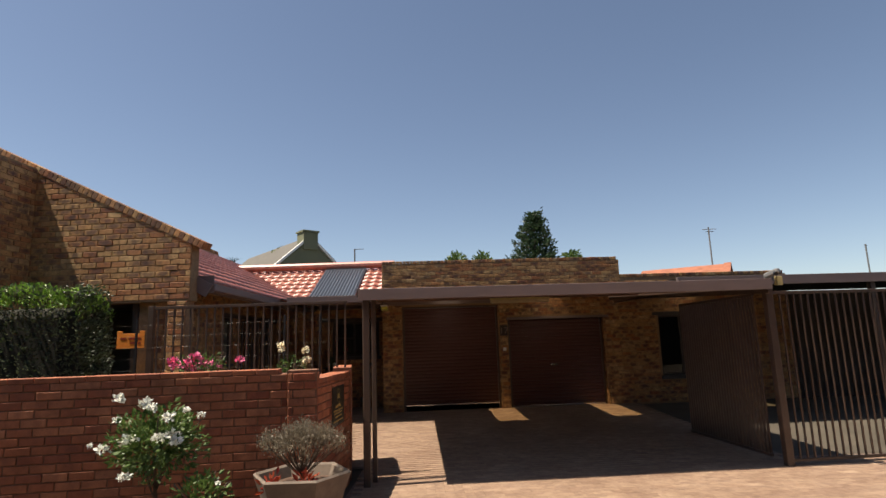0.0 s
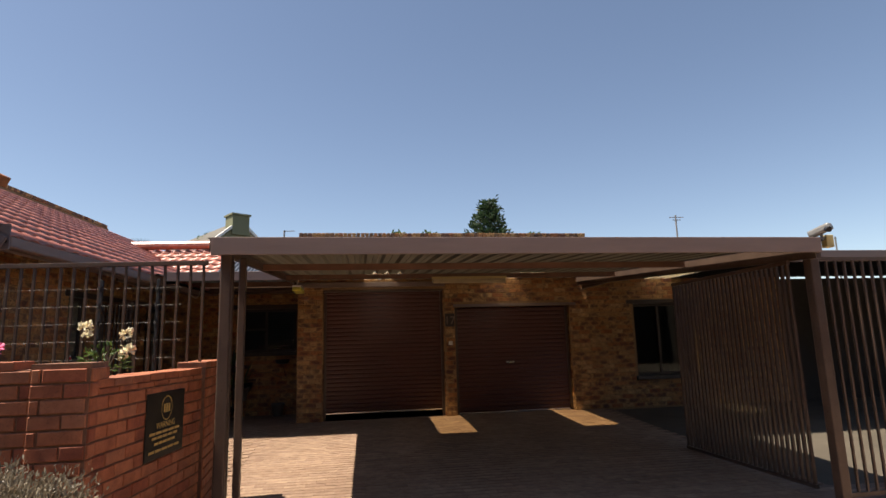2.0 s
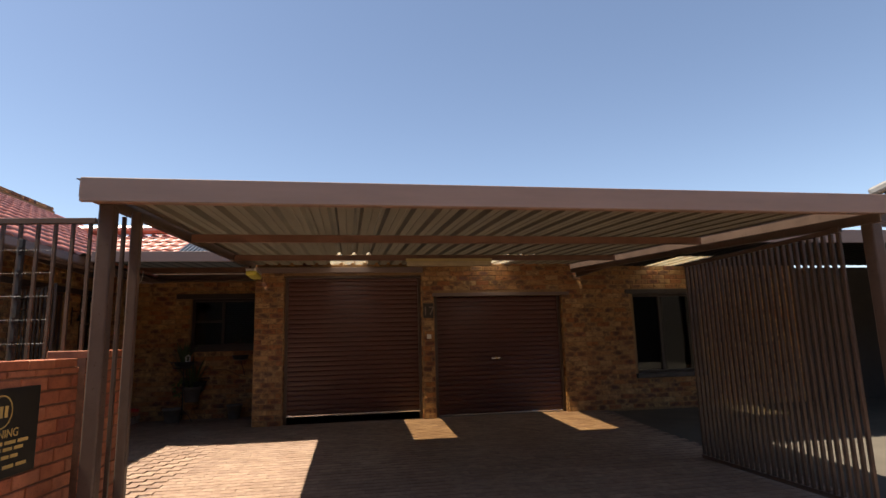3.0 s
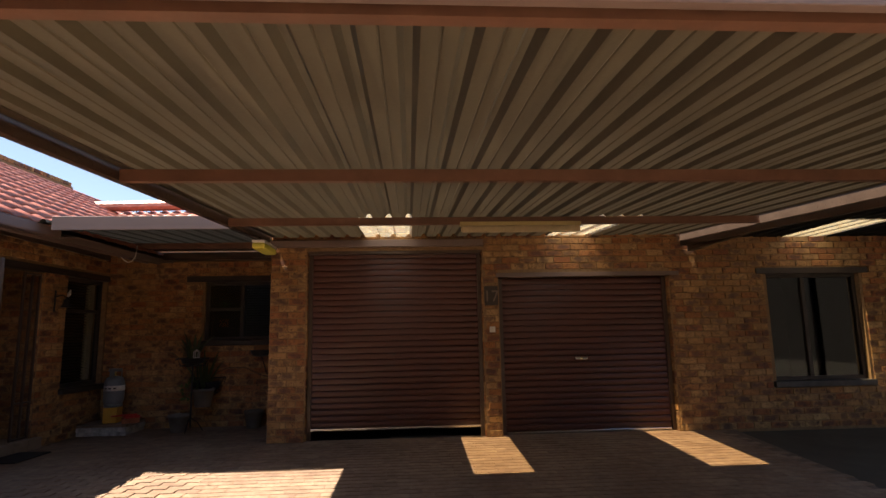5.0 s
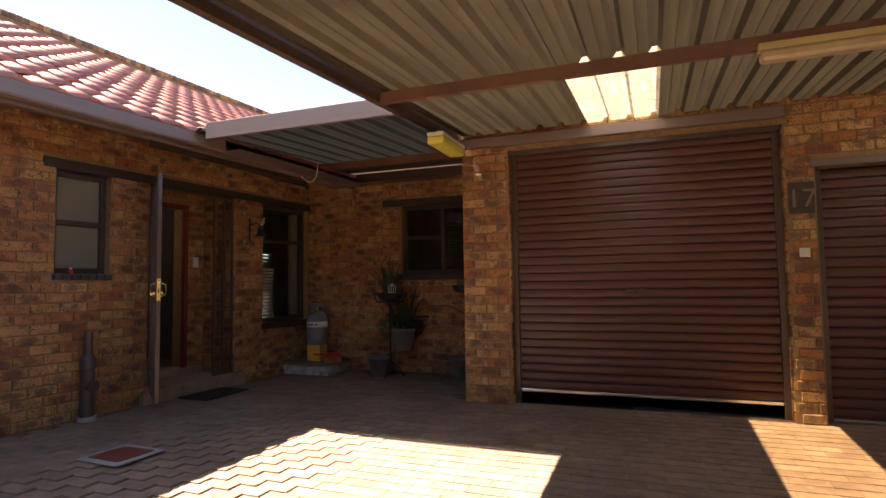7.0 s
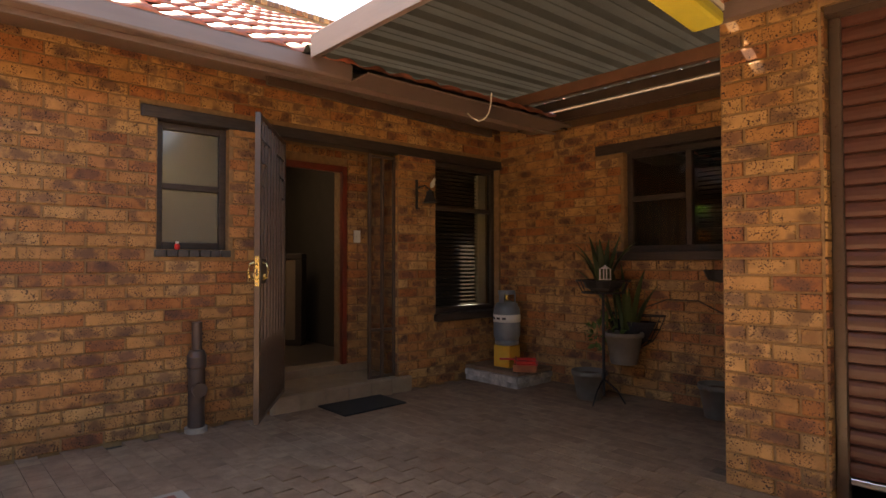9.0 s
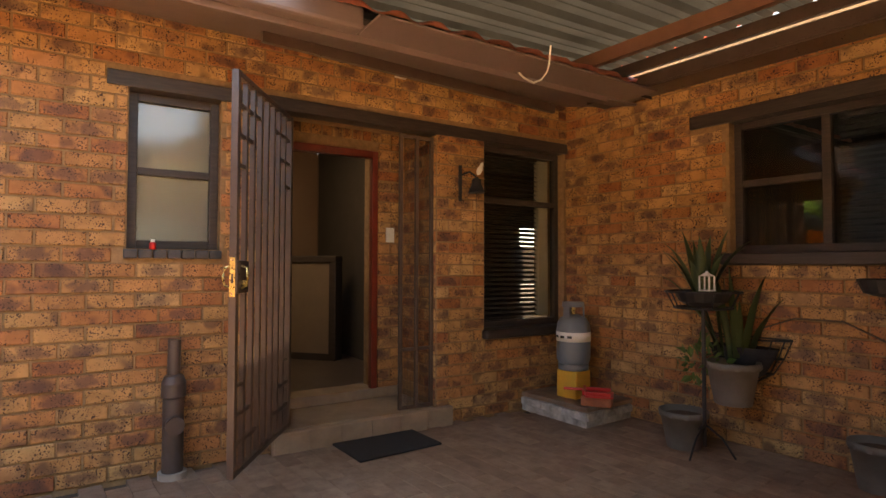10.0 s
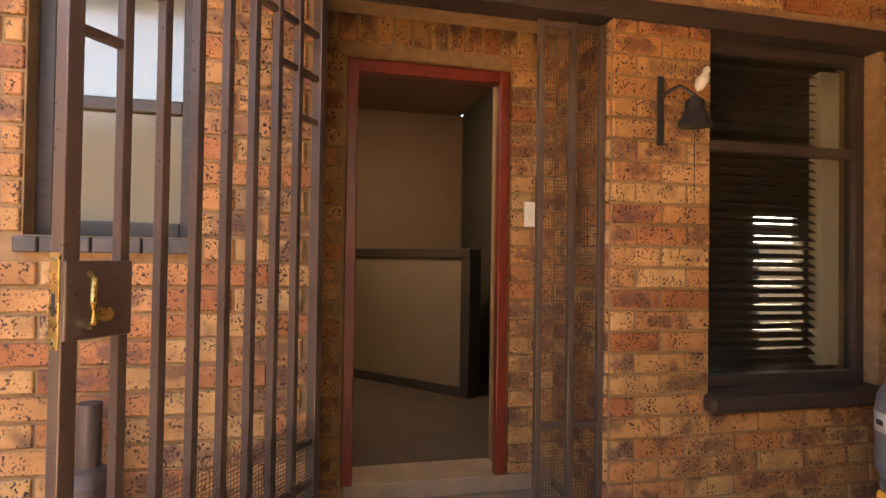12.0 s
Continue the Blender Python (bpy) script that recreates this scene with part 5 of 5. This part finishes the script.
for z, rr in ((0.92, 0.17), (1.02, 0.22)):
    part("ring", tube([(rr * math.cos(i * math.pi / 12), rr * math.sin(i * math.pi / 12), z) for i in range(25)], 0.007, 6), BLACK, ps)
for k in range(8):
    a = k * math.pi / 4
    part("spoke", tube([(0.02 * math.cos(a), 0.02 * math.sin(a), 0.915), (0.17 * math.cos(a), 0.17 * math.sin(a), 0.92), (0.22 * math.cos(a), 0.22 * math.sin(a), 1.02)], 0.005, 5), BLACK, ps)
sp = thing("snake_plant", "mottled snake plant in a bowl on the iron stand", "plant", G @ pose(-1.32, 1.05, 0.93))
part("bowl", lathe([(0.08, 0.0), (0.14, 0.03), (0.17, 0.09), (0.16, 0.095), (0.13, 0.07), (0, 0.07)], 18), BLACK, sp, "black bowl")
rs = random.Random(6)
for k in range(12):
    a = k * 2.4
    bm = bmesh.new()
    blade(bm, (0.05 * math.cos(a), 0.05 * math.sin(a), 0.07), (math.cos(a), math.sin(a), 0), rs.uniform(0.28, 0.48), 0.055, 0.4, rs.uniform(0.2, 0.8))
    bmesh.ops.solidify(bm, geom=bm.faces[:], thickness=0.003)
    part("leaf", bm, SNAKE, sp, "mottled green leaf" if k == 0 else "", "", True)
ln = thing("lantern", "small white lantern hanging over the iron basket", "lantern", G @ pose(-1.23, 0.93, 1.03))
for x, y in ((-0.03, -0.03), (0.03, -0.03), (0.03, 0.03), (-0.03, 0.03)):
    part("frame_post", box((x - 0.004, y - 0.004, 0), (x + 0.004, y + 0.004, 0.09)), WHITE, ln)
part("base", box((-0.036, -0.036, 0), (0.036, 0.036, 0.008), 0.002), WHITE, ln)
part("roof", lathe([(0.045, 0.09), (0.03, 0.10), (0.01, 0.11), (0.008, 0.12)], 8), WHITE, ln)
wp = thing("wall_planter", "black wire wall basket on the brick wall", "planter", NORTH @ pose(-1.22, -0.02, 0.40))
for z, rr in ((0.10, 0.14), (0.20, 0.20), (0.32, 0.25)):
    part("hoop", tube([(rr * math.cos(math.pi * i / 14), -0.62 * rr * math.sin(math.pi * i / 14), z) for i in range(15)] + [(rr, 0, z)], 0.006, 5), BLACK, wp)
for k in range(9):
    a = math.pi * k / 8
    part("wire", tube([(r_ * math.cos(a), -0.62 * r_ * math.sin(a) - 0.002, z) for r_, z in ((0.03, 0.03), (0.14, 0.10), (0.20, 0.20), (0.25, 0.32))], 0.0045, 5), BLACK, wp)
part("liner", lathe([(0.02, 0.035), (0.13, 0.10), (0.19, 0.20), (0.22, 0.27), (0.20, 0.27), (0.0, 0.22)], 20, None, Matrix.Diagonal((1, 0.42, 1, 1)) @ pose(0, -0.26, 0)), RUBBER, wp, "dark fibre liner")
pot("grey stone flower pot hung in front of the wall basket", NORTH @ pose(-1.20, -0.30, 0.33), 0.155, 0.26)
al = thing("potted_aloe", "dark green strap leaved plant in the wall basket", "plant", NORTH @ pose(-1.25, -0.16, 0.60))
for k in range(13):
    a = k * 2.4 + 0.4
    bm = bmesh.new()
    dy = -abs(math.sin(a))
    blade(bm, (0.1 * math.cos(a), 0.05 * dy, 0), (math.cos(a), dy, 0), rs.uniform(0.35, 0.75), 0.05, 0.5, rs.uniform(0.1, 0.7))
    bmesh.ops.solidify(bm, geom=bm.faces[:], thickness=0.003)
    part("leaf", bm, SNAKE, al, "", "", True)
leaves("trailing_leaves", ball_points((-0.15, -0.15, -0.05), 0.16, 70, 13, 0.3), 0.035, LEAF, al, 13, "trailing small leaves")
vn = thing("vine_stem", "long bare vine stem trained along the brick wall", "plant", NORTH @ pose(0, 0, 0))
part("stem", tube([(-1.15, -0.04, 0.78), (-0.95, -0.03, 0.86), (-0.7, -0.025, 0.86), (-0.45, -0.02, 0.74), (-0.3, -0.02, 0.70)], 0.006, 6), BARK, vn)
hb = thing("hanging_basket", "black iron bracket with a wire basket under the window", "hanging basket", NORTH @ pose(-0.42, -0.02, 1.0))
part("bracket", tube([(0.05, 0, -0.25), (0.0, -0.06, -0.05), (0.0, -0.20, 0.06)], 0.007), BLACK, hb)
part("bowl", lathe([(0.05, 0.02), (0.12, 0.04), (0.15, 0.11), (0.14, 0.115), (0.10, 0.05), (0, 0.04)], 18, None, pose(0, -0.20, 0.0)), BLACK, hb)
cup = thing("red_bottle", "small red bottle with a white cap on the window sill", "bottle", WEST @ pose(11.10, -0.012, 1.266))
part("body", lathe([(0.016, 0), (0.018, 0.005), (0.018, 0.035), (0.010, 0.042)], 12), REDP, cup, "", "", True)
part("cap", cyl((0, 0, 0.042), (0, 0, 0.058), 0.011, 12), WHITE, cup, "white cap")
for i, pts in enumerate((((-3.29, 13.14, 2.52), (-3.29, 13.13, 2.43), (-3.30, 13.12, 2.36), (-3.32, 13.09, 2.31), (-3.345, 13.05, 2.29), (-3.37, 13.0, 2.315), (-3.39, 12.97, 2.35)), ((-4.34, 12.73, 2.61), (-4.33, 12.73, 2.56), (-4.33, 12.70, 2.53), (-4.335, 12.62, 2.535)))):
    cb = thing("loose_cable", "loose white cable end under the eaves", "cable", pose(0, 0, 0), "loose cables")
    part("cable_line", tube(pts, 0.006, 6), CABLE_W, cb)

# ---- beyond the roofs ----
def hip(name, label, m, w, l, h, ridge, wallm, roofm, chimney=None, verge=None):
    verge = verge or WHITE
    b = thing(name, label, "house", m)
    bm = bmesh.new()
    a = [bm.verts.new(p) for p in ((-w / 2, 0, 0), (w / 2, 0, 0), (w / 2, 0, h), (0, 0, ridge), (-w / 2, 0, h))]
    c = [bm.verts.new((v.co.x, l, v.co.z)) for v in a]
    bm.faces.new(a)
    bm.faces.new(c[::-1])
    for i in range(5):
        j = (i + 1) % 5
        bm.faces.new((a[i], a[j], c[j], c[i]))
    part("wall", bm, wallm, b)
    sl = math.atan2(ridge - h, w / 2)
    for s in (-1, 1):
        L = math.hypot(w / 2, ridge - h) + 0.25
        rows = int(L / 0.35)
        for k in range(rows):
            d = k * L / rows
            q = Matrix.Translation((0, 0, ridge + 0.12)) @ Matrix.Rotation(s * sl, 4, "Y") @ Matrix.Diagonal((s, 1, 1, 1))
            part("roof_course", box((d, 0.14, -0.02 - 0.0), (d + L / rows + 0.03, l, 0.03), 0, None, q @ pose(0, 0, 0, 0, 1.5)), roofm, b)
        part("verge", box((0, -0.10, -0.05), (L, 0.13, 0.07), 0, None, Matrix.Translation((0, 0, ridge + 0.12)) @ Matrix.Rotation(s * sl, 4, "Y") @ Matrix.Diagonal((s, 1, 1, 1))), verge, b, "verge board")
    if chimney:
        part("chimney", box((-0.42, -0.12, ridge - 0.6), (0.42, 0.7, ridge + 0.35), 0.01), wallm, b)
        part("chimney_cap", box((-0.48, -0.18, ridge + 0.351), (0.48, 0.76, ridge + 0.45), 0.01), wallm, b)
    return b


hip("gabled_house", "olive rendered gable house with a grey tiled roof", pose(-7.25, 29.5, 0, 0, 0, 40), 4.9, 9.0, 5.2, 7.35, GREENPL, GREYTILE, True)
OLDTILE = plain("old_roof_tile", (0.33, 0.12, 0.065), 0.8, var=0.3, scale=4)
hip("low_house", "low house with an orange tiled roof", pose(10.3, 20, 0, 0, 0, 60), 3.4, 3.0, 3.3, 3.9, MORTAR, OLDTILE, None, OLDTILE)


def antenna(label, x, y, z0, z1, arms):
    a = thing("antenna", label, "antenna", pose(x, y, 0), "roof antennas")
    part("mast", cyl((0, 0, 0), (0, 0, z1), 0.03, 8), CAMG, a)
    for z, x0, x1 in arms:
        part("element", cyl((x0, 0, z), (x1, 0, z), 0.014, 6), CAMG, a)


antenna("thin grey mast with a single arm", -3.6, 22, 0, 5.4, [(5.38, 0.0, 0.36)])
antenna("thin grey mast with a small television antenna", 10.7, 22, 0, 5.8, [(5.72, -0.25, 0.3), (5.62, -0.12, 0.2)])
antenna("thin grey mast with a small whip", 16.9, 22, 0, 4.9, [(4.85, -0.05, 0.06)])

con = thing("conifer", "tall dark green conifer behind the garage", "tree", pose(5.0, 30, 0))
part("trunk", cyl((0, 0, 0), (0, 0, 8.3), 0.2, 10, 0.03), BARK, con)
rc = random.Random(21)
limbs = bmesh.new()
pts = []
for k in range(150):
    z = 2.0 + 6.4 * (k / 150) ** 0.9
    a = k * 2.4
    L = (8.75 - z) * 0.46 * rc.uniform(0.75, 1.1) + 0.12
    e = Vector((L * math.cos(a), L * math.sin(a), z + 0.10 * L))
    tube([(0, 0, z), tuple(e)], 0.02, 4, limbs)
    n = int(26 + L * 34)
    for i in range(n):
        t = rc.random() ** 0.6
        q = Vector((0, 0, z)).lerp(e, t)
        pts.append((q + Vector((rc.gauss(0, 0.09), rc.gauss(0, 0.09), rc.gauss(0, 0.08))), (math.cos(a), math.sin(a), 0.5)))
part("limb", limbs, BARK, con)
leaves("crown", pts, 0.085, CONIF, con, 22, "dark layered needles", "stuff", 2.6)
for x, y, z, rr, sd in ((0.4, 17.5, 4.0, 0.35, 41), (1.2, 17.6, 4.05, 0.3, 42), (4.2, 18.0, 4.05, 0.3, 44), (-9.6, 32.5, 6.9, 0.6, 43)):
    t = thing("shrub_top", "small green tree top showing over the brick parapet", "tree", pose(x, y, 0))
    part("trunk", cyl((0, 0, 0), (0, 0, z), 0.06, 8, 0.03), BARK, t)
    leaves("crown", ball_points((0, 0, z), rr, 420, sd, 0.3), 0.07, LEAF, t, sd)
pt = thing("palm", "distant palm top over the roof", "tree", pose(-9.3, 24, 0))
part("trunk", cyl((0, 0, 0), (0, 0, 5.25), 0.12, 10), BARK, pt)
for i in range(16):
    a = i * 0.39
    bm = bmesh.new()
    blade(bm, (0, 0, 5.2), (math.cos(a), math.sin(a), 0), 0.5, 0.04, 0.8, 0.9)
    bmesh.ops.solidify(bm, geom=bm.faces[:], thickness=0.004)
    part("frond", bm, CONIF, pt)


# ---- pieces: bricks, pavers ----
def brick_set(parent, near, mp, mi, jobs, count=300, name="brick", **kw):
    b = Bricks()
    for j in jobs:
        args, extra = j
        b.wall(*args, **extra)
    b.build(parent, mp, mi, near, name, count)


EYE_LINE = (-1.2, 10.6, 1.3)
brick_set(wall_west, (WX, 11.6, 1.2), BRICK_P, BRICK_I, [((WEST, 8.33, 14.36, -0.02, 2.64), dict(holes=west_holes + [(10.86, 14.36, 2.17, 2.262), (10.93, 11.5, 1.2, 1.28), (13.42, 14.36, 0.58, 0.69)]))])
brick_set(wall_inner, (IX, 12.8, 1.2), BRICK_P, BRICK_I, [((INNER, 11.86, 13.0, 0.2, 2.18), dict(holes=[(11.98, 12.76, 0.1, 2.18)]))])
brick_set(jambs, (WX, 13.0, 1.2), BRICK_P, BRICK_I, [((pose(WX - 0.51, 13.0, 0), 0.0, 0.51, 0.13, 2.17), {}), ((pose(WX, 11.86, 0, 0, 0, 180), 0.0, 0.51, 0.13, 2.17), {})])
brick_set(wall_garage, (0, 12.9, 1.4), BRICK_P, BRICK_I, [((G, 0.0, 10.0, -0.02, 2.9), dict(holes=[(0.455, 2.755, -0.1, 2.43), (2.955, 5.285, -0.1, 2.09), (6.6, 8.0, 0.52, 2.1)])),
    ((G @ pose(0.46, 0, 0, 0, 0, 90), 0.0, 0.09, -0.02, 2.4), {}),
    ((G @ pose(2.75, 0.1, 0, 0, 0, -90), 0.0, 0.1, -0.02, 2.4), {}),
    ((G @ pose(5.28, 0.1, 0, 0, 0, -90), 0.0, 0.1, -0.02, 2.0), {})])
brick_set(wall_parapet, (0, 12.9, 3), BRICK_P, BRICK_I, [((G, 0.0, 5.78, 2.89, 3.40), {})], 0)
brick_set(wall_north, (-2.5, 14.4, 1.2), BRICK_P, BRICK_I, [((NORTH, -2.87, 0.0, -0.02, 2.6), dict(holes=[(-1.37, -0.13, 1.19, 2.16), (-1.62, 0.0, 2.15, 2.25)]))])
brick_set(wall_gable, (-4, 8, 2.5), BRICK_P, BRICK_I, [((plane_at(0, gable_y, 0), -9.0, -3.75, 2.27, 6.0), dict(top=gable_top)), ((plane_at(0, gable_y, 0), -4.08, -3.8, -0.1, 2.27), {})], 300)
brick_set(wall_a, (-1.8, 5.9, 1), GARDEN_P, GARDEN_I, [((WA, -3.0, 2.96, -0.25, 1.27), {})], 300)
brick_set(pil, (-1.8, 5.9, 1), GARDEN_P, GARDEN_I, [((WA @ pose(0, -0.03, 0), 2.96, 3.26, -0.25, 1.30), {}), ((WA @ pose(3.26, -0.03, 0, 0, 0, 90), 0.0, 0.29, -0.25, 1.30), {})], 100)
brick_set(wall_b, (-1.3, 7, 1), GARDEN_P, GARDEN_I, [((WB, 0.05, 1.70, -0.25, 1.15), {})], 300)
brick_set(wall_c, (-1.4, 8, 1), GARDEN_P, GARDEN_I, [((WC, 0.05, 1.05, -0.25, 1.20), {}), ((WC @ pose(1.05, 0, 0, 0, 0, 90), 0.0, 0.22, -0.25, 1.20), {})], 300)
brick_set(wall_ridge, (-7.2, 9, 4), BRICK_P, BRICK_I, [((PAR, 8.33, 17.45, 3.9, 4.50), {}), ((PAR, 17.45, 19.6, 3.9, 4.33), {})], 0)


brick_set(wall_wing, (-6.3, 7.7, 3), BRICK_P, BRICK_I, [((plane_at(-6.30, 0, 90), 7.35, 8.09, 1.2, 4.4), {})], 0)


# copings: bricks laid across the top of a wall
def coping(parent, m, a0, a1, z, depth, count, mp, mi, pitch=0.083, H=0.075, zf=None):
    rnd = random.Random(9)
    me = box((0.004, -0.012, 0), (pitch - 0.004, depth + 0.012, H), 0.005)
    mesh = bpy.data.meshes.new("brick")
    me.to_mesh(mesh)
    me.free()
    mesh.materials.append(mp)
    n = int((a1 - a0) / pitch)
    for i in range(n):
        ob = new("brick", mesh)
        ob.parent = parent
        ob.matrix_basis = m @ pose(a0 + i * pitch, 0, z + rnd.uniform(-0.002, 0.002), 0, 0, rnd.uniform(-0.5, 0.5))


coping(wall_a, WA, -2.0, 2.95, 1.27, 0.22, 0, GARDEN_P, GARDEN_I, 0.232, 0.05)
coping(wall_b, WB, 0.05, 1.70, 1.15, 0.22, 0, GARDEN_P, GARDEN_I, 0.232, 0.05)
coping(wall_c, WC, 0.05, 1.05, 1.20, 0.22, 0, GARDEN_P, GARDEN_I, 0.232, 0.05)
coping(wall_parapet, G, 0.0, 5.78, 3.42, 0.22, 0, BRICK_P, BRICK_I)
coping(wall_garage, G, 5.79, 10.0, 2.98, 0.22, 0, BRICK_P, BRICK_I)
coping(wall_ridge, PAR, 8.33, 17.4, 4.56, 0.22, 0, BRICK_P, BRICK_I)
rake = Matrix.Translation((-3.66, gable_y, gable_top(-3.66))) @ Matrix.Rotation(math.atan(0.487), 4, "Y") @ Matrix.Diagonal((-1, 1, 1, 1))
mesh_rake = bpy.data.meshes.new("brick")
bmr = box((0.004, -0.02, -0.11), (0.079, 0.24, 0.0), 0.005)
bmr.to_mesh(mesh_rake)
bmr.free()
mesh_rake.materials.append(BRICK_P)
for i in range(66):
    ob = new("brick", mesh_rake)
    ob.parent = wall_gable
    d = i * 0.083
    ob.matrix_basis = Matrix.Translation((-3.62 - d * 0.899, gable_y, gable_top(-3.62) + 0.03 + d * 0.438)) @ Matrix.Rotation(math.atan(0.487), 4, "Y")

# soldier course over the front door
soldier = bpy.data.meshes.new("brick")
sv, sf = frustum(-0.0355, 0.0355, 0, 0.222, 0.012, 0.005)
soldier.from_pydata(sv, [], sf)
face_uv(soldier, [(q[2] - 0.111, q[0]) for q in sv])
soldier.materials.append(BRICK_P)
rnd = random.Random(19)
for i in range(13):
    ob = new("brick", soldier)
    ob.parent = wall_inner
    ob.matrix_basis = INNER @ pose(11.905 + i * 0.0845, 0.0, 2.185, 0, rnd.uniform(-1.2, 1.2), 0)

# paving
paving = tagged(new("pavement"), "red brown clay paver driveway laid in running bond", "paving", "", "structure")
pav = []
for r in range(-118, 15):
    for c in range(-18, 42):
        u, v = c * 0.222 + (0.111 if r % 2 else 0), r * 0.111
        p = G @ Vector((u + 0.1, v + 0.05, 0))
        # no pavers behind the east fence: dark ground stands in for its shade
        if p.x < -4.34 or p.y < 0.0 or (p.x < -1.15 and p.y < 8.3) or (v > 0 and u > -0.2) or (u > 5.75 and v > -5.55):
            continue
        pav.append((p, u, v))
pav.sort(key=lambda t: (t[0].x + 1.9) ** 2 + (t[0].y - 11.0) ** 2)
rnd = random.Random(11)
pm = bpy.data.meshes.new("paver")
pv, pf = frustum(-0.1103, 0.1103, -0.0548, 0.0548, 0.03, 0.002)
pm.from_pydata([(x, z, -y - 0.03) for x, y, z in pv], [], pf)
pm.materials.append(PAVE_P)
verts, faces = [], []
for k, (p, u, v) in enumerate(pav):
    z = ground_z(p.x, p.y) + rnd.uniform(-0.0007, 0.0007)
    mm = pose(p.x, p.y, z, rnd.uniform(-0.12, 0.12), rnd.uniform(-0.12, 0.12), 4.0)
    if k < 300:
        ob = new("paver", pm)
        ob.parent = paving
        ob.matrix_basis = mm
    else:
        n = len(verts)
        verts += [tuple(mm @ Vector((x, zz, -y - 0.03))) for x, y, zz in pv]
        faces += [tuple(i + n for i in f) for f in pf]
raw("paver_field", verts, faces, PAVE_I, paving, "", "stuff")
jv, jf, seen_at = [], [], {}
covered = {(math.floor(p.x / 0.25), math.floor(p.y / 0.25)) for p, u, v in pav}
for i, j in sorted(covered):
    ids = []
    for a, b in ((i, j), (i + 1, j), (i + 1, j + 1), (i, j + 1)):
        if (a, b) not in seen_at:
            seen_at[a, b] = len(jv)
            jv.append((max(a * 0.25, -4.34), b * 0.25, ground_z(a * 0.25, b * 0.25) - 0.008))
        ids.append(seen_at[a, b])
    jf.append(tuple(ids))
raw("joint_sand", jv, jf, JOINT, paving, "sandy joints between the pavers", "stuff", True)
